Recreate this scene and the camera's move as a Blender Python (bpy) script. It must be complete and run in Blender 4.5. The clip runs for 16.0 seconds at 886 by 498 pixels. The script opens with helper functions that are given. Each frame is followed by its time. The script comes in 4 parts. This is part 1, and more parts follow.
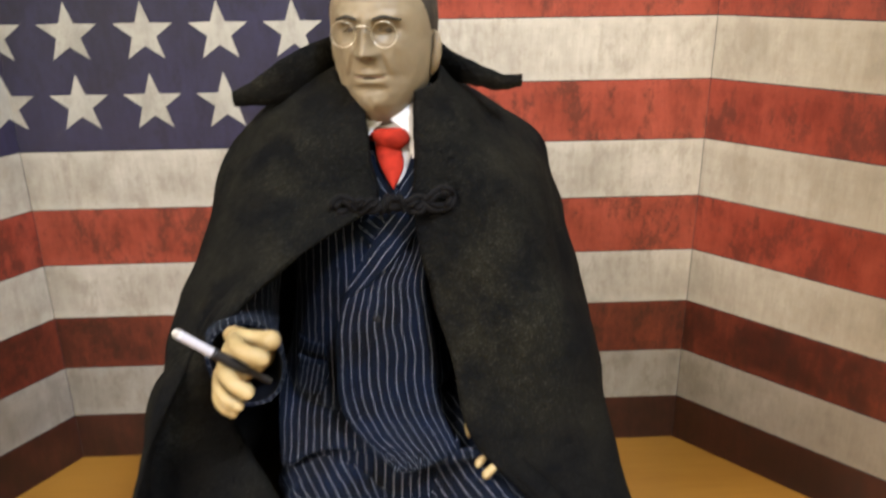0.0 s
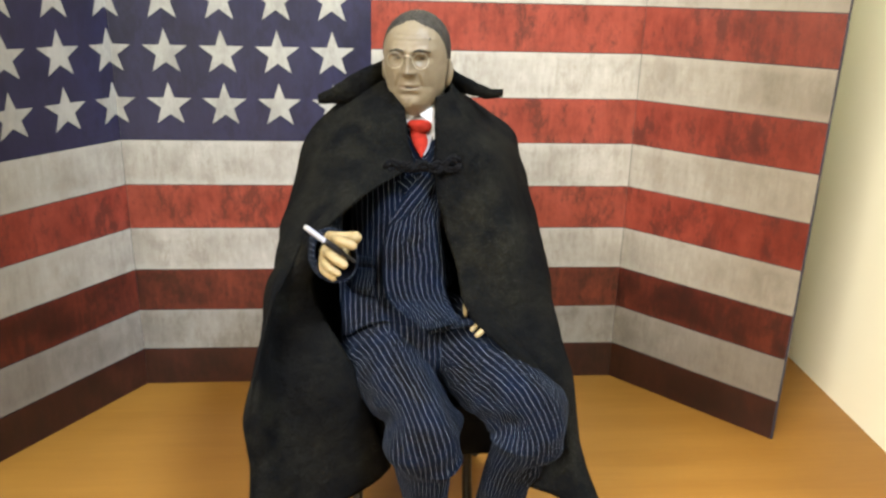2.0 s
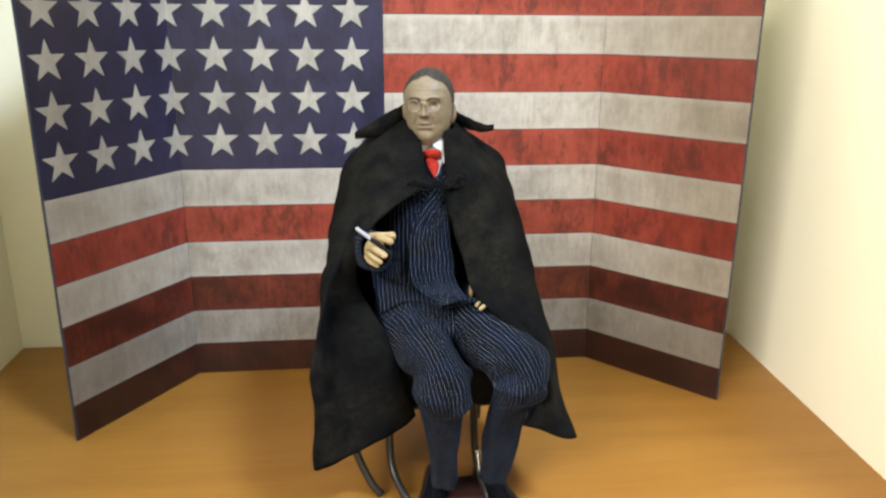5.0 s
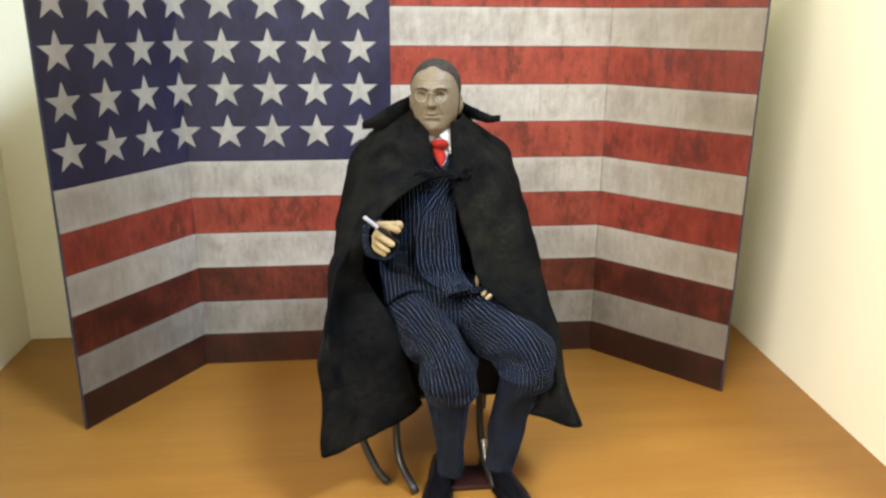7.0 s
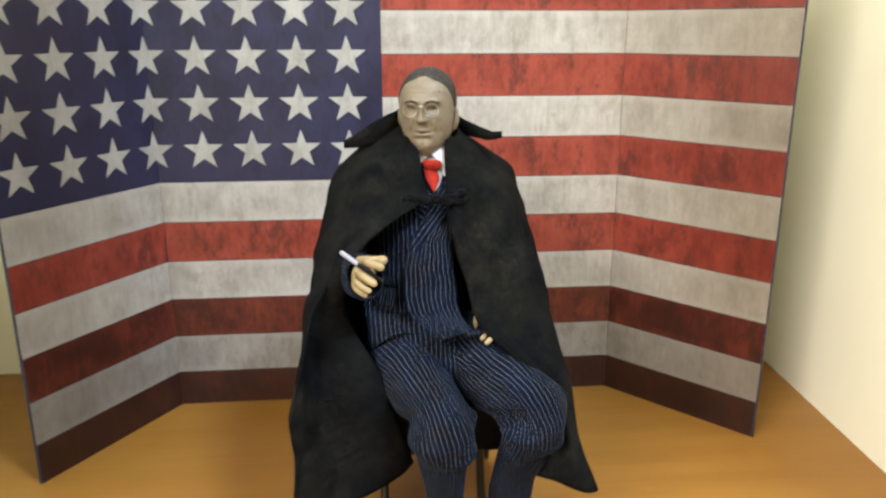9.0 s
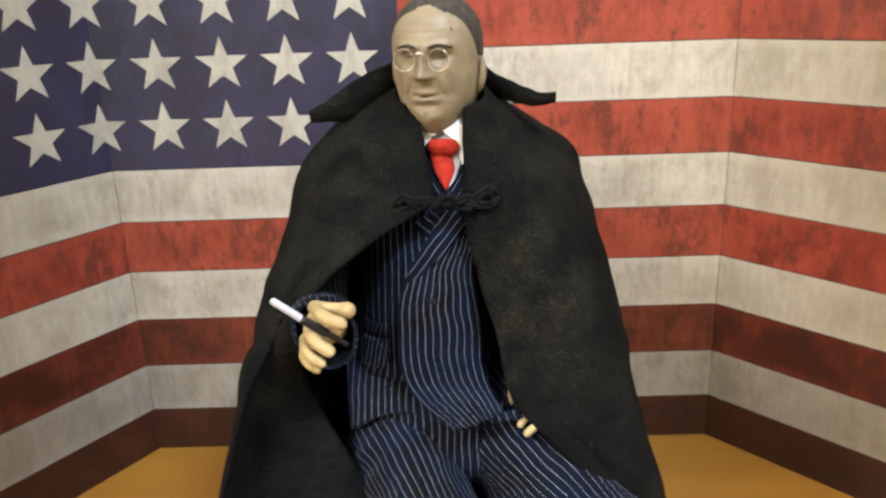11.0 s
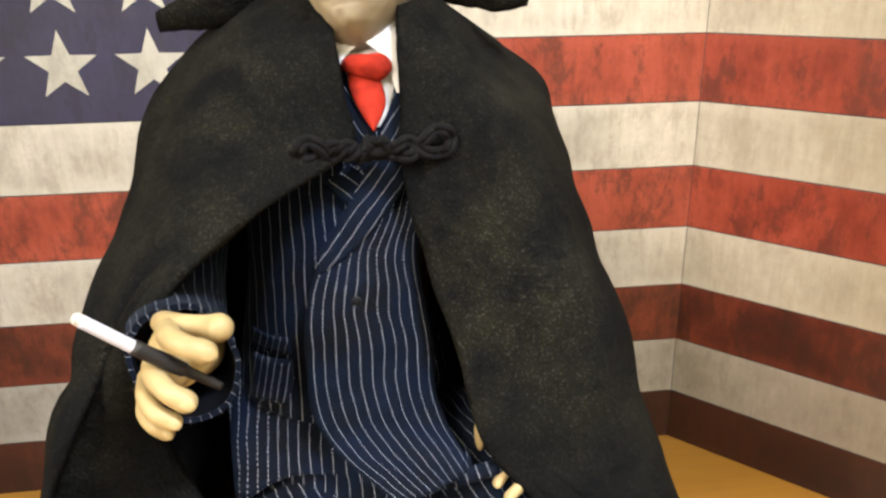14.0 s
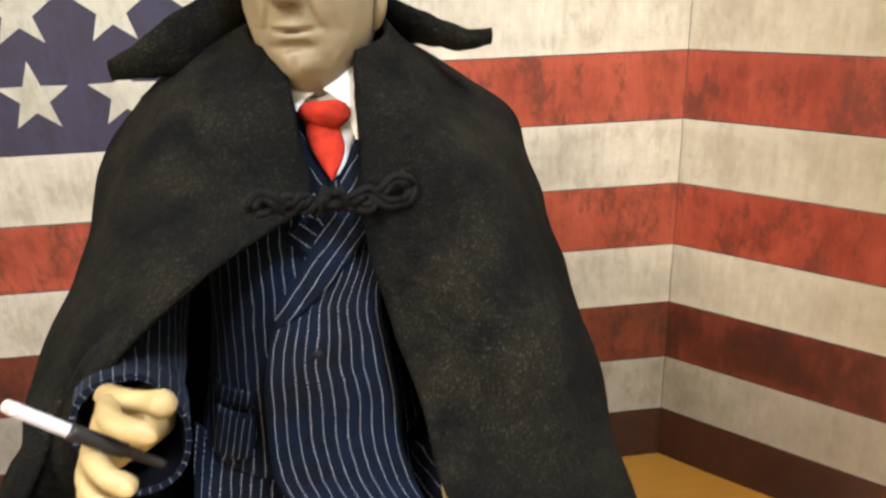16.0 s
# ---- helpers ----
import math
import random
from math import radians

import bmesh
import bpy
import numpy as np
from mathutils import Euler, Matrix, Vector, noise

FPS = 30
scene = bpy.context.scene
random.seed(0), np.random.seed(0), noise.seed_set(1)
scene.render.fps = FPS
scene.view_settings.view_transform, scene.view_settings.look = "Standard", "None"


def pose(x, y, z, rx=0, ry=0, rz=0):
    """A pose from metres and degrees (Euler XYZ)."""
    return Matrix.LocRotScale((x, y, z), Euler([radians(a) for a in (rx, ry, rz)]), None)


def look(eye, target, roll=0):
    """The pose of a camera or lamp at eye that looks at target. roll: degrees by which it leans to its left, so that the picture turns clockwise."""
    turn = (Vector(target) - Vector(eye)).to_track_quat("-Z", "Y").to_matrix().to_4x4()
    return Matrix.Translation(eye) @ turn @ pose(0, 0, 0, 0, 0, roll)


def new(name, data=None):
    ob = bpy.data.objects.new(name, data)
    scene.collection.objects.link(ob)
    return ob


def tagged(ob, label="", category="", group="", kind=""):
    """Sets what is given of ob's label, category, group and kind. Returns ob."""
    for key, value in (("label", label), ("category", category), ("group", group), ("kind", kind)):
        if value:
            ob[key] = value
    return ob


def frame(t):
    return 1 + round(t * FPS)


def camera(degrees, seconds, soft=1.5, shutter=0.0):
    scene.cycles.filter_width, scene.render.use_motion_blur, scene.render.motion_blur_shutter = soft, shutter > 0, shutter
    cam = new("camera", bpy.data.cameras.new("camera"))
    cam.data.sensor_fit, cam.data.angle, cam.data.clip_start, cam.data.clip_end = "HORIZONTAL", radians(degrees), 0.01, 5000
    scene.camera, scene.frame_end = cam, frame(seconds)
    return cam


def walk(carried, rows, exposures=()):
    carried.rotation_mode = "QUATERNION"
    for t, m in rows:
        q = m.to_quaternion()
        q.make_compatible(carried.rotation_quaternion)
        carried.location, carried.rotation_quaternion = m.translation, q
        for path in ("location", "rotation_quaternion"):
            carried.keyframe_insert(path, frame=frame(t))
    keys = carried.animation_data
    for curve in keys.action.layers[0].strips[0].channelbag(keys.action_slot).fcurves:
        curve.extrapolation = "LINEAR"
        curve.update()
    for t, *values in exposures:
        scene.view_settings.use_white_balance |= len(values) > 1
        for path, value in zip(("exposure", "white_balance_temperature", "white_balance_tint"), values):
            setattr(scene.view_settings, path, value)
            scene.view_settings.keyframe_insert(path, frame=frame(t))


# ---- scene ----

from mathutils.bvhtree import BVHTree

# ---- camera and its walk ----
cam = camera(60.3, 16.0, soft=2.5, shutter=0.5)
PATH = [
    (0, (0.0170, -0.2970, 0.2069), (0.0284, -0.0162, 0.1019), -0.70),
    (0.5, (0.0107, -0.3188, 0.2077), (0.0244, -0.0415, 0.0941), 0.46),
    (1, (0.0099, -0.3514, 0.2119), (0.0270, -0.0729, 0.1016), 0.93),
    (1.5, (0.0067, -0.3801, 0.2196), (0.0263, -0.0975, 0.1210), 1.17),
    (2, (-0.0030, -0.4006, 0.2161), (0.0223, -0.1174, 0.1202), 1.43),
    (2.5, (-0.0145, -0.4302, 0.2189), (0.0184, -0.1492, 0.1190), 1.24),
    (3, (-0.0250, -0.4712, 0.2264), (0.0132, -0.1926, 0.1220), 0.71),
    (3.5, (-0.0266, -0.4851, 0.2339), (0.0126, -0.2055, 0.1324), 0.23),
    (4, (-0.0318, -0.4854, 0.2336), (0.0022, -0.2019, 0.1418), 0.51),
    (4.2, (-0.0302, -0.4871, 0.2335), (0.0034, -0.2022, 0.1457), 0.47),
    (6.3, (-0.0226, -0.4903, 0.2296), (0.0089, -0.2046, 0.1435), 0.33),
    (6.5, (-0.0248, -0.4909, 0.2300), (0.0077, -0.2056, 0.1432), 0.34),
    (7, (-0.0261, -0.4919, 0.2292), (0.0051, -0.2066, 0.1416), 0.39),
    (7.5, (-0.0241, -0.4946, 0.2319), (0.0057, -0.2089, 0.1456), 0.47),
    (8, (-0.0239, -0.4901, 0.2323), (0.0046, -0.2039, 0.1470), 0.26),
    (8.5, (-0.0208, -0.4762, 0.2299), (0.0062, -0.1894, 0.1459), 0.17),
    (9, (-0.0133, -0.4439, 0.2256), (0.0137, -0.1570, 0.1420), -0.04),
    (9.2, (-0.0091, -0.4312, 0.2245), (0.0173, -0.1445, 0.1402), -0.17),
    (11.3, (0.0179, -0.3112, 0.2029), (0.0091, -0.0266, 0.1084), -2.36),
    (11.5, (0.0195, -0.3004, 0.1989), (0.0093, -0.0158, 0.1047), -2.54),
    (12, (0.0164, -0.2786, 0.1882), (0.0071, 0.0063, 0.0946), -2.85),
    (12.5, (-0.0006, -0.2635, 0.1776), (0.0097, 0.0205, 0.0816), -1.41),
    (13, (-0.0090, -0.2662, 0.1797), (0.0136, 0.0155, 0.0791), -0.52),
    (13.5, (0.0043, -0.2620, 0.1890), (0.0340, 0.0184, 0.0865), -0.36),
    (14, (0.0080, -0.2622, 0.1849), (0.0428, 0.0178, 0.0828), -0.84),
    (14.5, (-0.0002, -0.2677, 0.1821), (0.0385, 0.0114, 0.0790), -1.18),
    (15, (0.0042, -0.2706, 0.1842), (0.0461, 0.0073, 0.0792), -1.64),
    (15.5, (0.0075, -0.2658, 0.1886), (0.0511, 0.0114, 0.0827), -1.49),
    (16, (0.0157, -0.2568, 0.1921), (0.0499, 0.0229, 0.0893), -1.88),
]
EXPOSURES = [(0, -0.22, 6360, 17), (1.5, -0.02, 6120, 14), (2.5, -0.06, 5740, 11), (3, -0.22, 5720, 13), (9, -0.26, 5720, 13), (11.5, -0.04, 6330, 14), (13, 0.22, 6470, 14), (15, 0.20, 6490, 14), (16, 0.13, 6490, 14)]
walk(cam, [(t, look(eye, target, roll)) for t, eye, target, roll in PATH], EXPOSURES)

# ---- world and lights ----
world = bpy.data.worlds.new("world")
scene.world = world
world.use_nodes = True
wbg = world.node_tree.nodes["Background"]
wbg.inputs["Color"].default_value = (0.75, 0.85, 1.0, 1)
wbg.inputs["Strength"].default_value = 0.3


def area_lamp(name, eye, target, sx, sy, power, colour):
    data = bpy.data.lights.new(name, "AREA")
    data.shape, data.size, data.size_y, data.energy, data.color = "RECTANGLE", sx, sy, power, colour
    ob = new(name, data)
    ob.matrix_world = look(eye, target)
    return ob


# soft warm light, added in the opening of an unseen window behind the camera
area_lamp("window_light", (-0.92, -1.25, 1.02), (0.03, -0.03, 0.12), 0.7, 0.8, 51.0, (1.0, 0.88, 0.71))
# cool white light, added with an unseen pendant lamp to light the right side
area_lamp("pendant_lamp_light", (0.44, -0.64, 1.16), (0.03, -0.08, 0.08), 0.24, 0.24, 31.0, (0.80, 0.90, 1.0))

# ---- materials ----
MM = 0.001


class Nodes:
    """A material's node tree, with short ways to add nodes and links."""

    def __init__(self, name, rough=0.6, metal=0.0, spec=0.5):
        self.mat = bpy.data.materials.new(name)
        self.mat.use_nodes = True
        self.tree = self.mat.node_tree
        self.bsdf = self.tree.nodes["Principled BSDF"]
        self.bsdf.inputs["Roughness"].default_value = rough
        self.bsdf.inputs["Metallic"].default_value = metal
        self.bsdf.inputs["Specular IOR Level"].default_value = spec
        self.coord = self.tree.nodes.new("ShaderNodeTexCoord")

    def node(self, kind, **values):
        n = self.tree.nodes.new(kind)
        for key, value in values.items():
            n.inputs[key.replace("_", " ")].default_value = value
        return n

    def link(self, a, b):
        self.tree.links.new(a, b)

    def mapped(self, scale, which="Object"):
        m = self.node("ShaderNodeMapping")
        m.inputs["Scale"].default_value = scale
        self.link(self.coord.outputs[which], m.inputs["Vector"])
        return m.outputs["Vector"]

    def noise(self, scale, detail=4.0, rough=0.55, stretch=(1, 1, 1), which="Object"):
        n = self.node("ShaderNodeTexNoise", Scale=scale, Detail=detail, Roughness=rough)
        self.link(self.mapped(stretch, which), n.inputs["Vector"])
        return n.outputs["Fac"]

    def ramp(self, fac, stops):
        n = self.node("ShaderNodeValToRGB")
        r = n.color_ramp
        while len(r.elements) < len(stops):
            r.elements.new(0.5)
        for e, (p, c) in zip(r.elements, stops):
            e.position, e.color = p, (*c, 1) if len(c) == 3 else (c[0], c[0], c[0], 1)
        self.link(fac, n.inputs["Fac"])
        return n.outputs["Color"]

    def mix(self, fac, a, b, kind="MIX"):
        n = self.tree.nodes.new("ShaderNodeMix")
        n.data_type, n.blend_type = "RGBA", kind
        for value, socket in ((fac, n.inputs[0]), (a, n.inputs[6]), (b, n.inputs[7])):
            if isinstance(value, bpy.types.NodeSocket):
                self.link(value, socket)
            elif isinstance(value, (int, float)):
                socket.default_value = value
            else:
                socket.default_value = (*value, 1)
        return n.outputs[2]

    def math(self, op, a, b=0.0, c=0.0):
        n = self.tree.nodes.new("ShaderNodeMath")
        n.operation = op
        for value, socket in zip((a, b, c), n.inputs):
            if isinstance(value, bpy.types.NodeSocket):
                self.link(value, socket)
            else:
                socket.default_value = value
        return n.outputs[0]

    def colour(self, value):
        if isinstance(value, bpy.types.NodeSocket):
            self.link(value, self.bsdf.inputs["Base Color"])
        else:
            self.bsdf.inputs["Base Color"].default_value = (*value, 1)
        return self

    def bump(self, height, strength=0.3, distance=0.0005):
        n = self.node("ShaderNodeBump", Strength=strength, Distance=distance)
        self.link(height, n.inputs["Height"])
        self.link(n.outputs["Normal"], self.bsdf.inputs["Normal"])
        return self

    def rough(self, socket):
        self.link(socket, self.bsdf.inputs["Roughness"])
        return self


def plain(name, colour, rough=0.5, metal=0.0, vary=0.12, scale=120.0, bump=0.15, spec=0.5):
    """A painted or moulded surface with slight blotches and a fine grain."""
    m = Nodes(name, rough, metal, spec)
    dark = tuple(c * (1 - vary) for c in colour)
    light = tuple(min(1, c * (1 + vary)) for c in colour)
    m.colour(m.ramp(m.noise(scale), [(0.3, dark), (0.7, light)]))
    if bump:
        m.bump(m.noise(scale * 8, 2), bump, 0.0002)
    return m.mat


def printed(name, colours, worn, wear=0.4, streak=0.22, rough=0.36, border=0.4):
    """Ink on card: a worn flag print with upright streaks, weave lines, blotches and scratches."""
    m = Nodes(name, rough, 0.0, 0.4)
    dark, mid, light = colours
    shift = m.node("ShaderNodeObjectInfo").outputs["Random"]
    place = m.tree.nodes.new("ShaderNodeVectorMath")
    place.operation = "ADD"
    m.link(m.coord.outputs["Object"], place.inputs[0])
    m.link(shift, place.inputs[1])

    def noise_at(scale, stretch, detail=5.0, roughness=0.6):
        mp = m.node("ShaderNodeMapping")
        mp.inputs["Scale"].default_value = stretch
        m.link(place.outputs[0], mp.inputs["Vector"])
        n = m.node("ShaderNodeTexNoise", Scale=scale, Detail=detail, Roughness=roughness)
        m.link(mp.outputs["Vector"], n.inputs["Vector"])
        return n.outputs["Fac"]

    streaks = noise_at(420.0, (1, 1, 0.10), 4.0)
    blotch = noise_at(46.0, (1, 1, 0.7), 9.0, 0.72)
    thread = noise_at(2200.0, (1, 1, 0.05), 2.0)
    weft = noise_at(2200.0, (0.05, 0.05, 1), 2.0)
    both = m.math("ADD", m.math("MULTIPLY", streaks, streak), m.math("MULTIPLY", blotch, 1 - streak))
    base = m.ramp(both, [(0.36, dark), (0.49, mid), (0.62, light)])
    # the print is paler along the upper and lower border of a stripe
    sep = m.node("ShaderNodeSeparateXYZ")
    m.link(m.coord.outputs["UV"], sep.inputs[0])
    away = m.math("ABSOLUTE", m.math("SUBTRACT", sep.outputs[1], 0.5))
    away = m.math("ADD", away, m.math("MULTIPLY", m.math("SUBTRACT", noise_at(160.0, (1, 1, 1), 4.0), 0.5), 0.30))
    base = m.mix(m.ramp(away, [(0.30, (0.0,)), (0.46, (border,))]), base, light)
    fine = m.math("ADD", m.math("MULTIPLY", thread, 0.6), m.math("MULTIPLY", weft, 0.4))
    base = m.mix(m.ramp(fine, [(0.42, (0.0,)), (0.75, (0.32,))]), base, dark)
    grunge = m.ramp(noise_at(90.0, (1, 1, 0.5), 9.0, 0.78), [(0.50, (0.0,)), (0.60, (1.0,))])
    chips = m.ramp(noise_at(330.0, (1, 1, 0.45), 8.0, 0.75), [(0.57, (0.0,)), (0.70, (1.0,))])
    # colour darkens towards both ends, painting in the dimmer light on the side panels
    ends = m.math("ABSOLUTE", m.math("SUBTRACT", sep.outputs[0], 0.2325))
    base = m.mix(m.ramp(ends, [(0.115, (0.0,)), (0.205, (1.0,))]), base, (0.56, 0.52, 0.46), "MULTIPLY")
    base = m.mix(m.math("MULTIPLY", grunge, wear), base, worn)
    m.colour(m.mix(m.math("MULTIPLY", chips, wear), base, worn))
    return m.bump(fine, 0.05, 0.0001).mat


def suiting():
    """Navy cloth with a stitched chalk stripe along v, every 2 mm of u."""
    m = Nodes("navy_pinstripe_cloth", 0.9, 0.0, 0.07)
    sep = m.node("ShaderNodeSeparateXYZ")
    m.link(m.coord.outputs["UV"], sep.inputs[0])
    wob = m.math("MULTIPLY", m.math("SUBTRACT", m.noise(90.0, 2.0), 0.5), 0.0016)
    u = m.math("ADD", sep.outputs[0], wob)
    across = m.math("ABSOLUTE", m.math("SUBTRACT", m.math("FRACT", m.math("DIVIDE", u, 0.0020)), 0.5))
    stripe = m.math("LESS_THAN", across, 0.029)
    dash = m.math("LESS_THAN", m.math("FRACT", m.math("DIVIDE", sep.outputs[1], 0.00060)), 0.58)
    mask = m.math("MULTIPLY", m.math("MULTIPLY", stripe, dash), m.math("ADD", m.math("MULTIPLY", m.noise(700.0, 2.0), 0.5), 0.6))
    cloth = m.ramp(m.noise(95.0, 5.0), [(0.32, (0.0026, 0.0032, 0.0047)), (0.68, (0.0027, 0.0058, 0.0158))])
    m.colour(m.mix(mask, cloth, (0.32, 0.355, 0.44)))
    m.bsdf.inputs["Sheen Weight"].default_value = 0.03
    m.bsdf.inputs["Sheen Roughness"].default_value = 0.4
    m.bsdf.inputs["Sheen Tint"].default_value = (0.35, 0.5, 0.9, 1)
    weave = m.noise(2600.0, 2.0)
    return m.bump(m.math("ADD", weave, m.math("MULTIPLY", mask, 1.2)), 0.35, 0.0002).mat


def felt():
    """Black wool felt: dark ground, glints of fibre ends painted as pale specks, worn brownish patches."""
    m = Nodes("black_wool_felt", 0.95, 0.0, 0.04)
    ends = m.ramp(m.noise(2300.0, 3.0, 0.7), [(0.56, (0.0,)), (0.68, (1.0,))])
    lint = m.ramp(m.noise(1700.0, 2.0, 0.6), [(0.64, (0.0,)), (0.74, (1.0,))])
    patch = m.ramp(m.noise(85.0, 6.0, 0.65), [(0.38, (0.12,)), (0.66, (1.0,))])
    wide = m.ramp(m.noise(24.0, 4.0), [(0.38, (0.25,)), (0.62, (1.0,))])
    worn = m.math("MULTIPLY", patch, wide)
    base = m.mix(worn, (0.0037, 0.0041, 0.0053), (0.0138, 0.0131, 0.0100))
    base = m.mix(m.math("MULTIPLY", ends, m.math("ADD", worn, 0.10)), base, (0.054, 0.053, 0.046))
    m.colour(m.mix(m.math("MULTIPLY", lint, m.math("MULTIPLY", worn, 0.6)), base, (0.085, 0.081, 0.068)))
    nap = m.math("ADD", m.noise(1100.0, 5.0, 0.75), m.math("MULTIPLY", m.noise(300.0, 5.0, 0.65), 2.4))
    return m.bump(nap, 0.9, 0.0011).mat


def wood(name, dark, light, scale, rough, stretch=(0.08, 1, 1)):
    m = Nodes(name, rough, 0.0, 0.4)
    grain = m.noise(scale, 8.0, 0.6, stretch)
    fine = m.noise(scale * 7, 4.0, 0.6, stretch)
    both = m.math("ADD", m.math("MULTIPLY", grain, 0.7), m.math("MULTIPLY", fine, 0.3))
    m.colour(m.ramp(both, [(0.35, dark), (0.65, light)]))
    m.rough(m.math("ADD", m.math("MULTIPLY", m.noise(scale * 0.5, 3.0), 0.2), rough - 0.1))
    return m.bump(fine, 0.06, 0.0002).mat


def plaster(name, colour):
    m = Nodes(name, 0.9, 0.0, 0.3)
    dark = tuple(c * 0.95 for c in colour)
    m.colour(m.ramp(m.noise(3.0, 6.0), [(0.35, dark), (0.65, colour)]))
    return m.bump(m.noise(420.0, 4.0), 0.12, 0.0006).mat


def skin(name, dark, light):
    m = Nodes(name, 0.5, 0.0, 0.4)
    tone = m.ramp(m.noise(160.0, 5.0), [(0.3, dark), (0.7, light)])
    m.colour(tone)
    m.bsdf.inputs["Subsurface Weight"].default_value = 0.05
    m.bsdf.inputs["Subsurface Radius"].default_value = (0.002, 0.001, 0.0006)
    return m.bump(m.noise(900.0, 3.0), 0.1, 0.0002).mat


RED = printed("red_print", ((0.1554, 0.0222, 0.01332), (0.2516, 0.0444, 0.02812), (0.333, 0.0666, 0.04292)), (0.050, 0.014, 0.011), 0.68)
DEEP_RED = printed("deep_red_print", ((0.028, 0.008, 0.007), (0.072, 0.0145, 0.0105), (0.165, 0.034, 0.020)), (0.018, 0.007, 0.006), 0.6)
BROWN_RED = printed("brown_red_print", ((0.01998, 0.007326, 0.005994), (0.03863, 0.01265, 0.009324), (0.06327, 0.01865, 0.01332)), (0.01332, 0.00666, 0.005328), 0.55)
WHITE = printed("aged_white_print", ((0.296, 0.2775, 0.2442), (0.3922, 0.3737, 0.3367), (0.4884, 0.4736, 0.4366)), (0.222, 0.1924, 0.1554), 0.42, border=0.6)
DIM_WHITE = printed("dimmed_white_print", ((0.1931, 0.1798, 0.1632), (0.2597, 0.2464, 0.2264), (0.3197, 0.3064, 0.2864)), (0.1465, 0.1265, 0.1066), 0.45, border=0.5)
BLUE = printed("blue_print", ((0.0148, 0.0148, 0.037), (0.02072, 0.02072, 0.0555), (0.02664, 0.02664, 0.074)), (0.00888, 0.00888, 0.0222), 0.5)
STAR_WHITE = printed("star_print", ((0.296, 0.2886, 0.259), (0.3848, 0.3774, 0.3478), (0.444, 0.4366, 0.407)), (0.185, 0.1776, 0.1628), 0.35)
CARD = plain("dark_card_edge", (0.025, 0.028, 0.045), 0.7)
SUIT = suiting()
FELT = felt()
TABLE_WOOD = wood("orange_beech_veneer", (0.245, 0.112, 0.0155), (0.300, 0.146, 0.0235), 60.0, 0.42)
CHAIR_WOOD = wood("dark_mahogany", (0.012, 0.004, 0.0035), (0.032, 0.009, 0.006), 220.0, 0.4)
WALL_PAINT = plaster("cream_wall_paint", (0.90, 0.87, 0.69))
FLOOR_WOOD = wood("brown_floor", (0.16, 0.09, 0.05), (0.25, 0.15, 0.08), 12.0, 0.5)
SKIN = skin("vinyl_skin", (0.250, 0.186, 0.088), (0.350, 0.274, 0.142))
FACE = skin("matt_painted_face", (0.1439, 0.1146, 0.07459), (0.1971, 0.1598, 0.1066))
HAIR = plain("painted_grey_hair", (0.030, 0.027, 0.023), 0.75, 0, 0.5, 500.0, 0.5, 0.2)
LIP = plain("painted_lip", (0.13, 0.065, 0.048), 0.5)
EYE = plain("painted_eye", (0.05, 0.04, 0.03), 0.3)
SHIRT = plain("white_shirt_cotton", (0.5616, 0.5616, 0.576), 0.8, 0, 0.06, 300.0)
TIE = plain("red_tie_cloth", (0.25, 0.018, 0.0095), 0.85, 0, 0.3, 420.0, 0.5, 0.12)
SHOE = plain("black_shoe_leather", (0.004, 0.004, 0.005), 0.25, 0, 0.3, spec=0.35)
BUTTON = plain("black_button", (0.003, 0.004, 0.007), 0.6, spec=0.15)
SEAT_BLACK = plain("black_board", (0.0035, 0.0033, 0.0030), 0.7, 0, 0.4, 200.0, 0.3, 0.15)
METAL = plain("steel_wire", (0.45, 0.43, 0.38), 0.3, 1.0, 0.1)
BLACK_TUBE = plain("black_enamelled_tube", (0.012, 0.011, 0.010), 0.35)
CHROME = plain("worn_chrome", (0.55, 0.52, 0.46), 0.25, 1.0, 0.2)
CORD = plain("black_twisted_cord", (0.0045, 0.0045, 0.0055), 0.9, 0, 0.4, 900.0, 0.6, 0.12)
PAPER = plain("cigarette_paper", (0.38, 0.39, 0.48), 0.7, 0, 0.06, 400.0)
ASH = plain("grey_ash", (0.42, 0.41, 0.42), 0.9, 0, 0.3, 900.0, 0.6)
HOLDER = plain("black_ebonite", (0.007, 0.007, 0.010), 0.45, spec=0.3)
LAMP_GLASS = plain("lamp_glass", (0.8, 0.78, 0.72), 0.5)

# ---- building tools ----
PITCH = 0.0020
def mm(*v):
    return Vector(v) * MM


def part(name, bm, material, parent=None, label="", smooth=True):
    """Links a bmesh as one mesh object, under a thing or a part."""
    me = bpy.data.meshes.new(name)
    bm.normal_update()
    bm.to_mesh(me)
    bm.free()
    for m in material if isinstance(material, (list, tuple)) else [material]:
        me.materials.append(m)
    for p in me.polygons:
        p.use_smooth = smooth
    ob = new(name, me)
    if parent:
        ob.parent = parent
    if label:
        ob["label"] = label
    return ob


def empty(name, at=(0, 0, 0)):
    ob = new(name)
    ob.empty_display_size = 0.02
    return ob


def uv_of(bm):
    return bm.loops.layers.uv.verify()


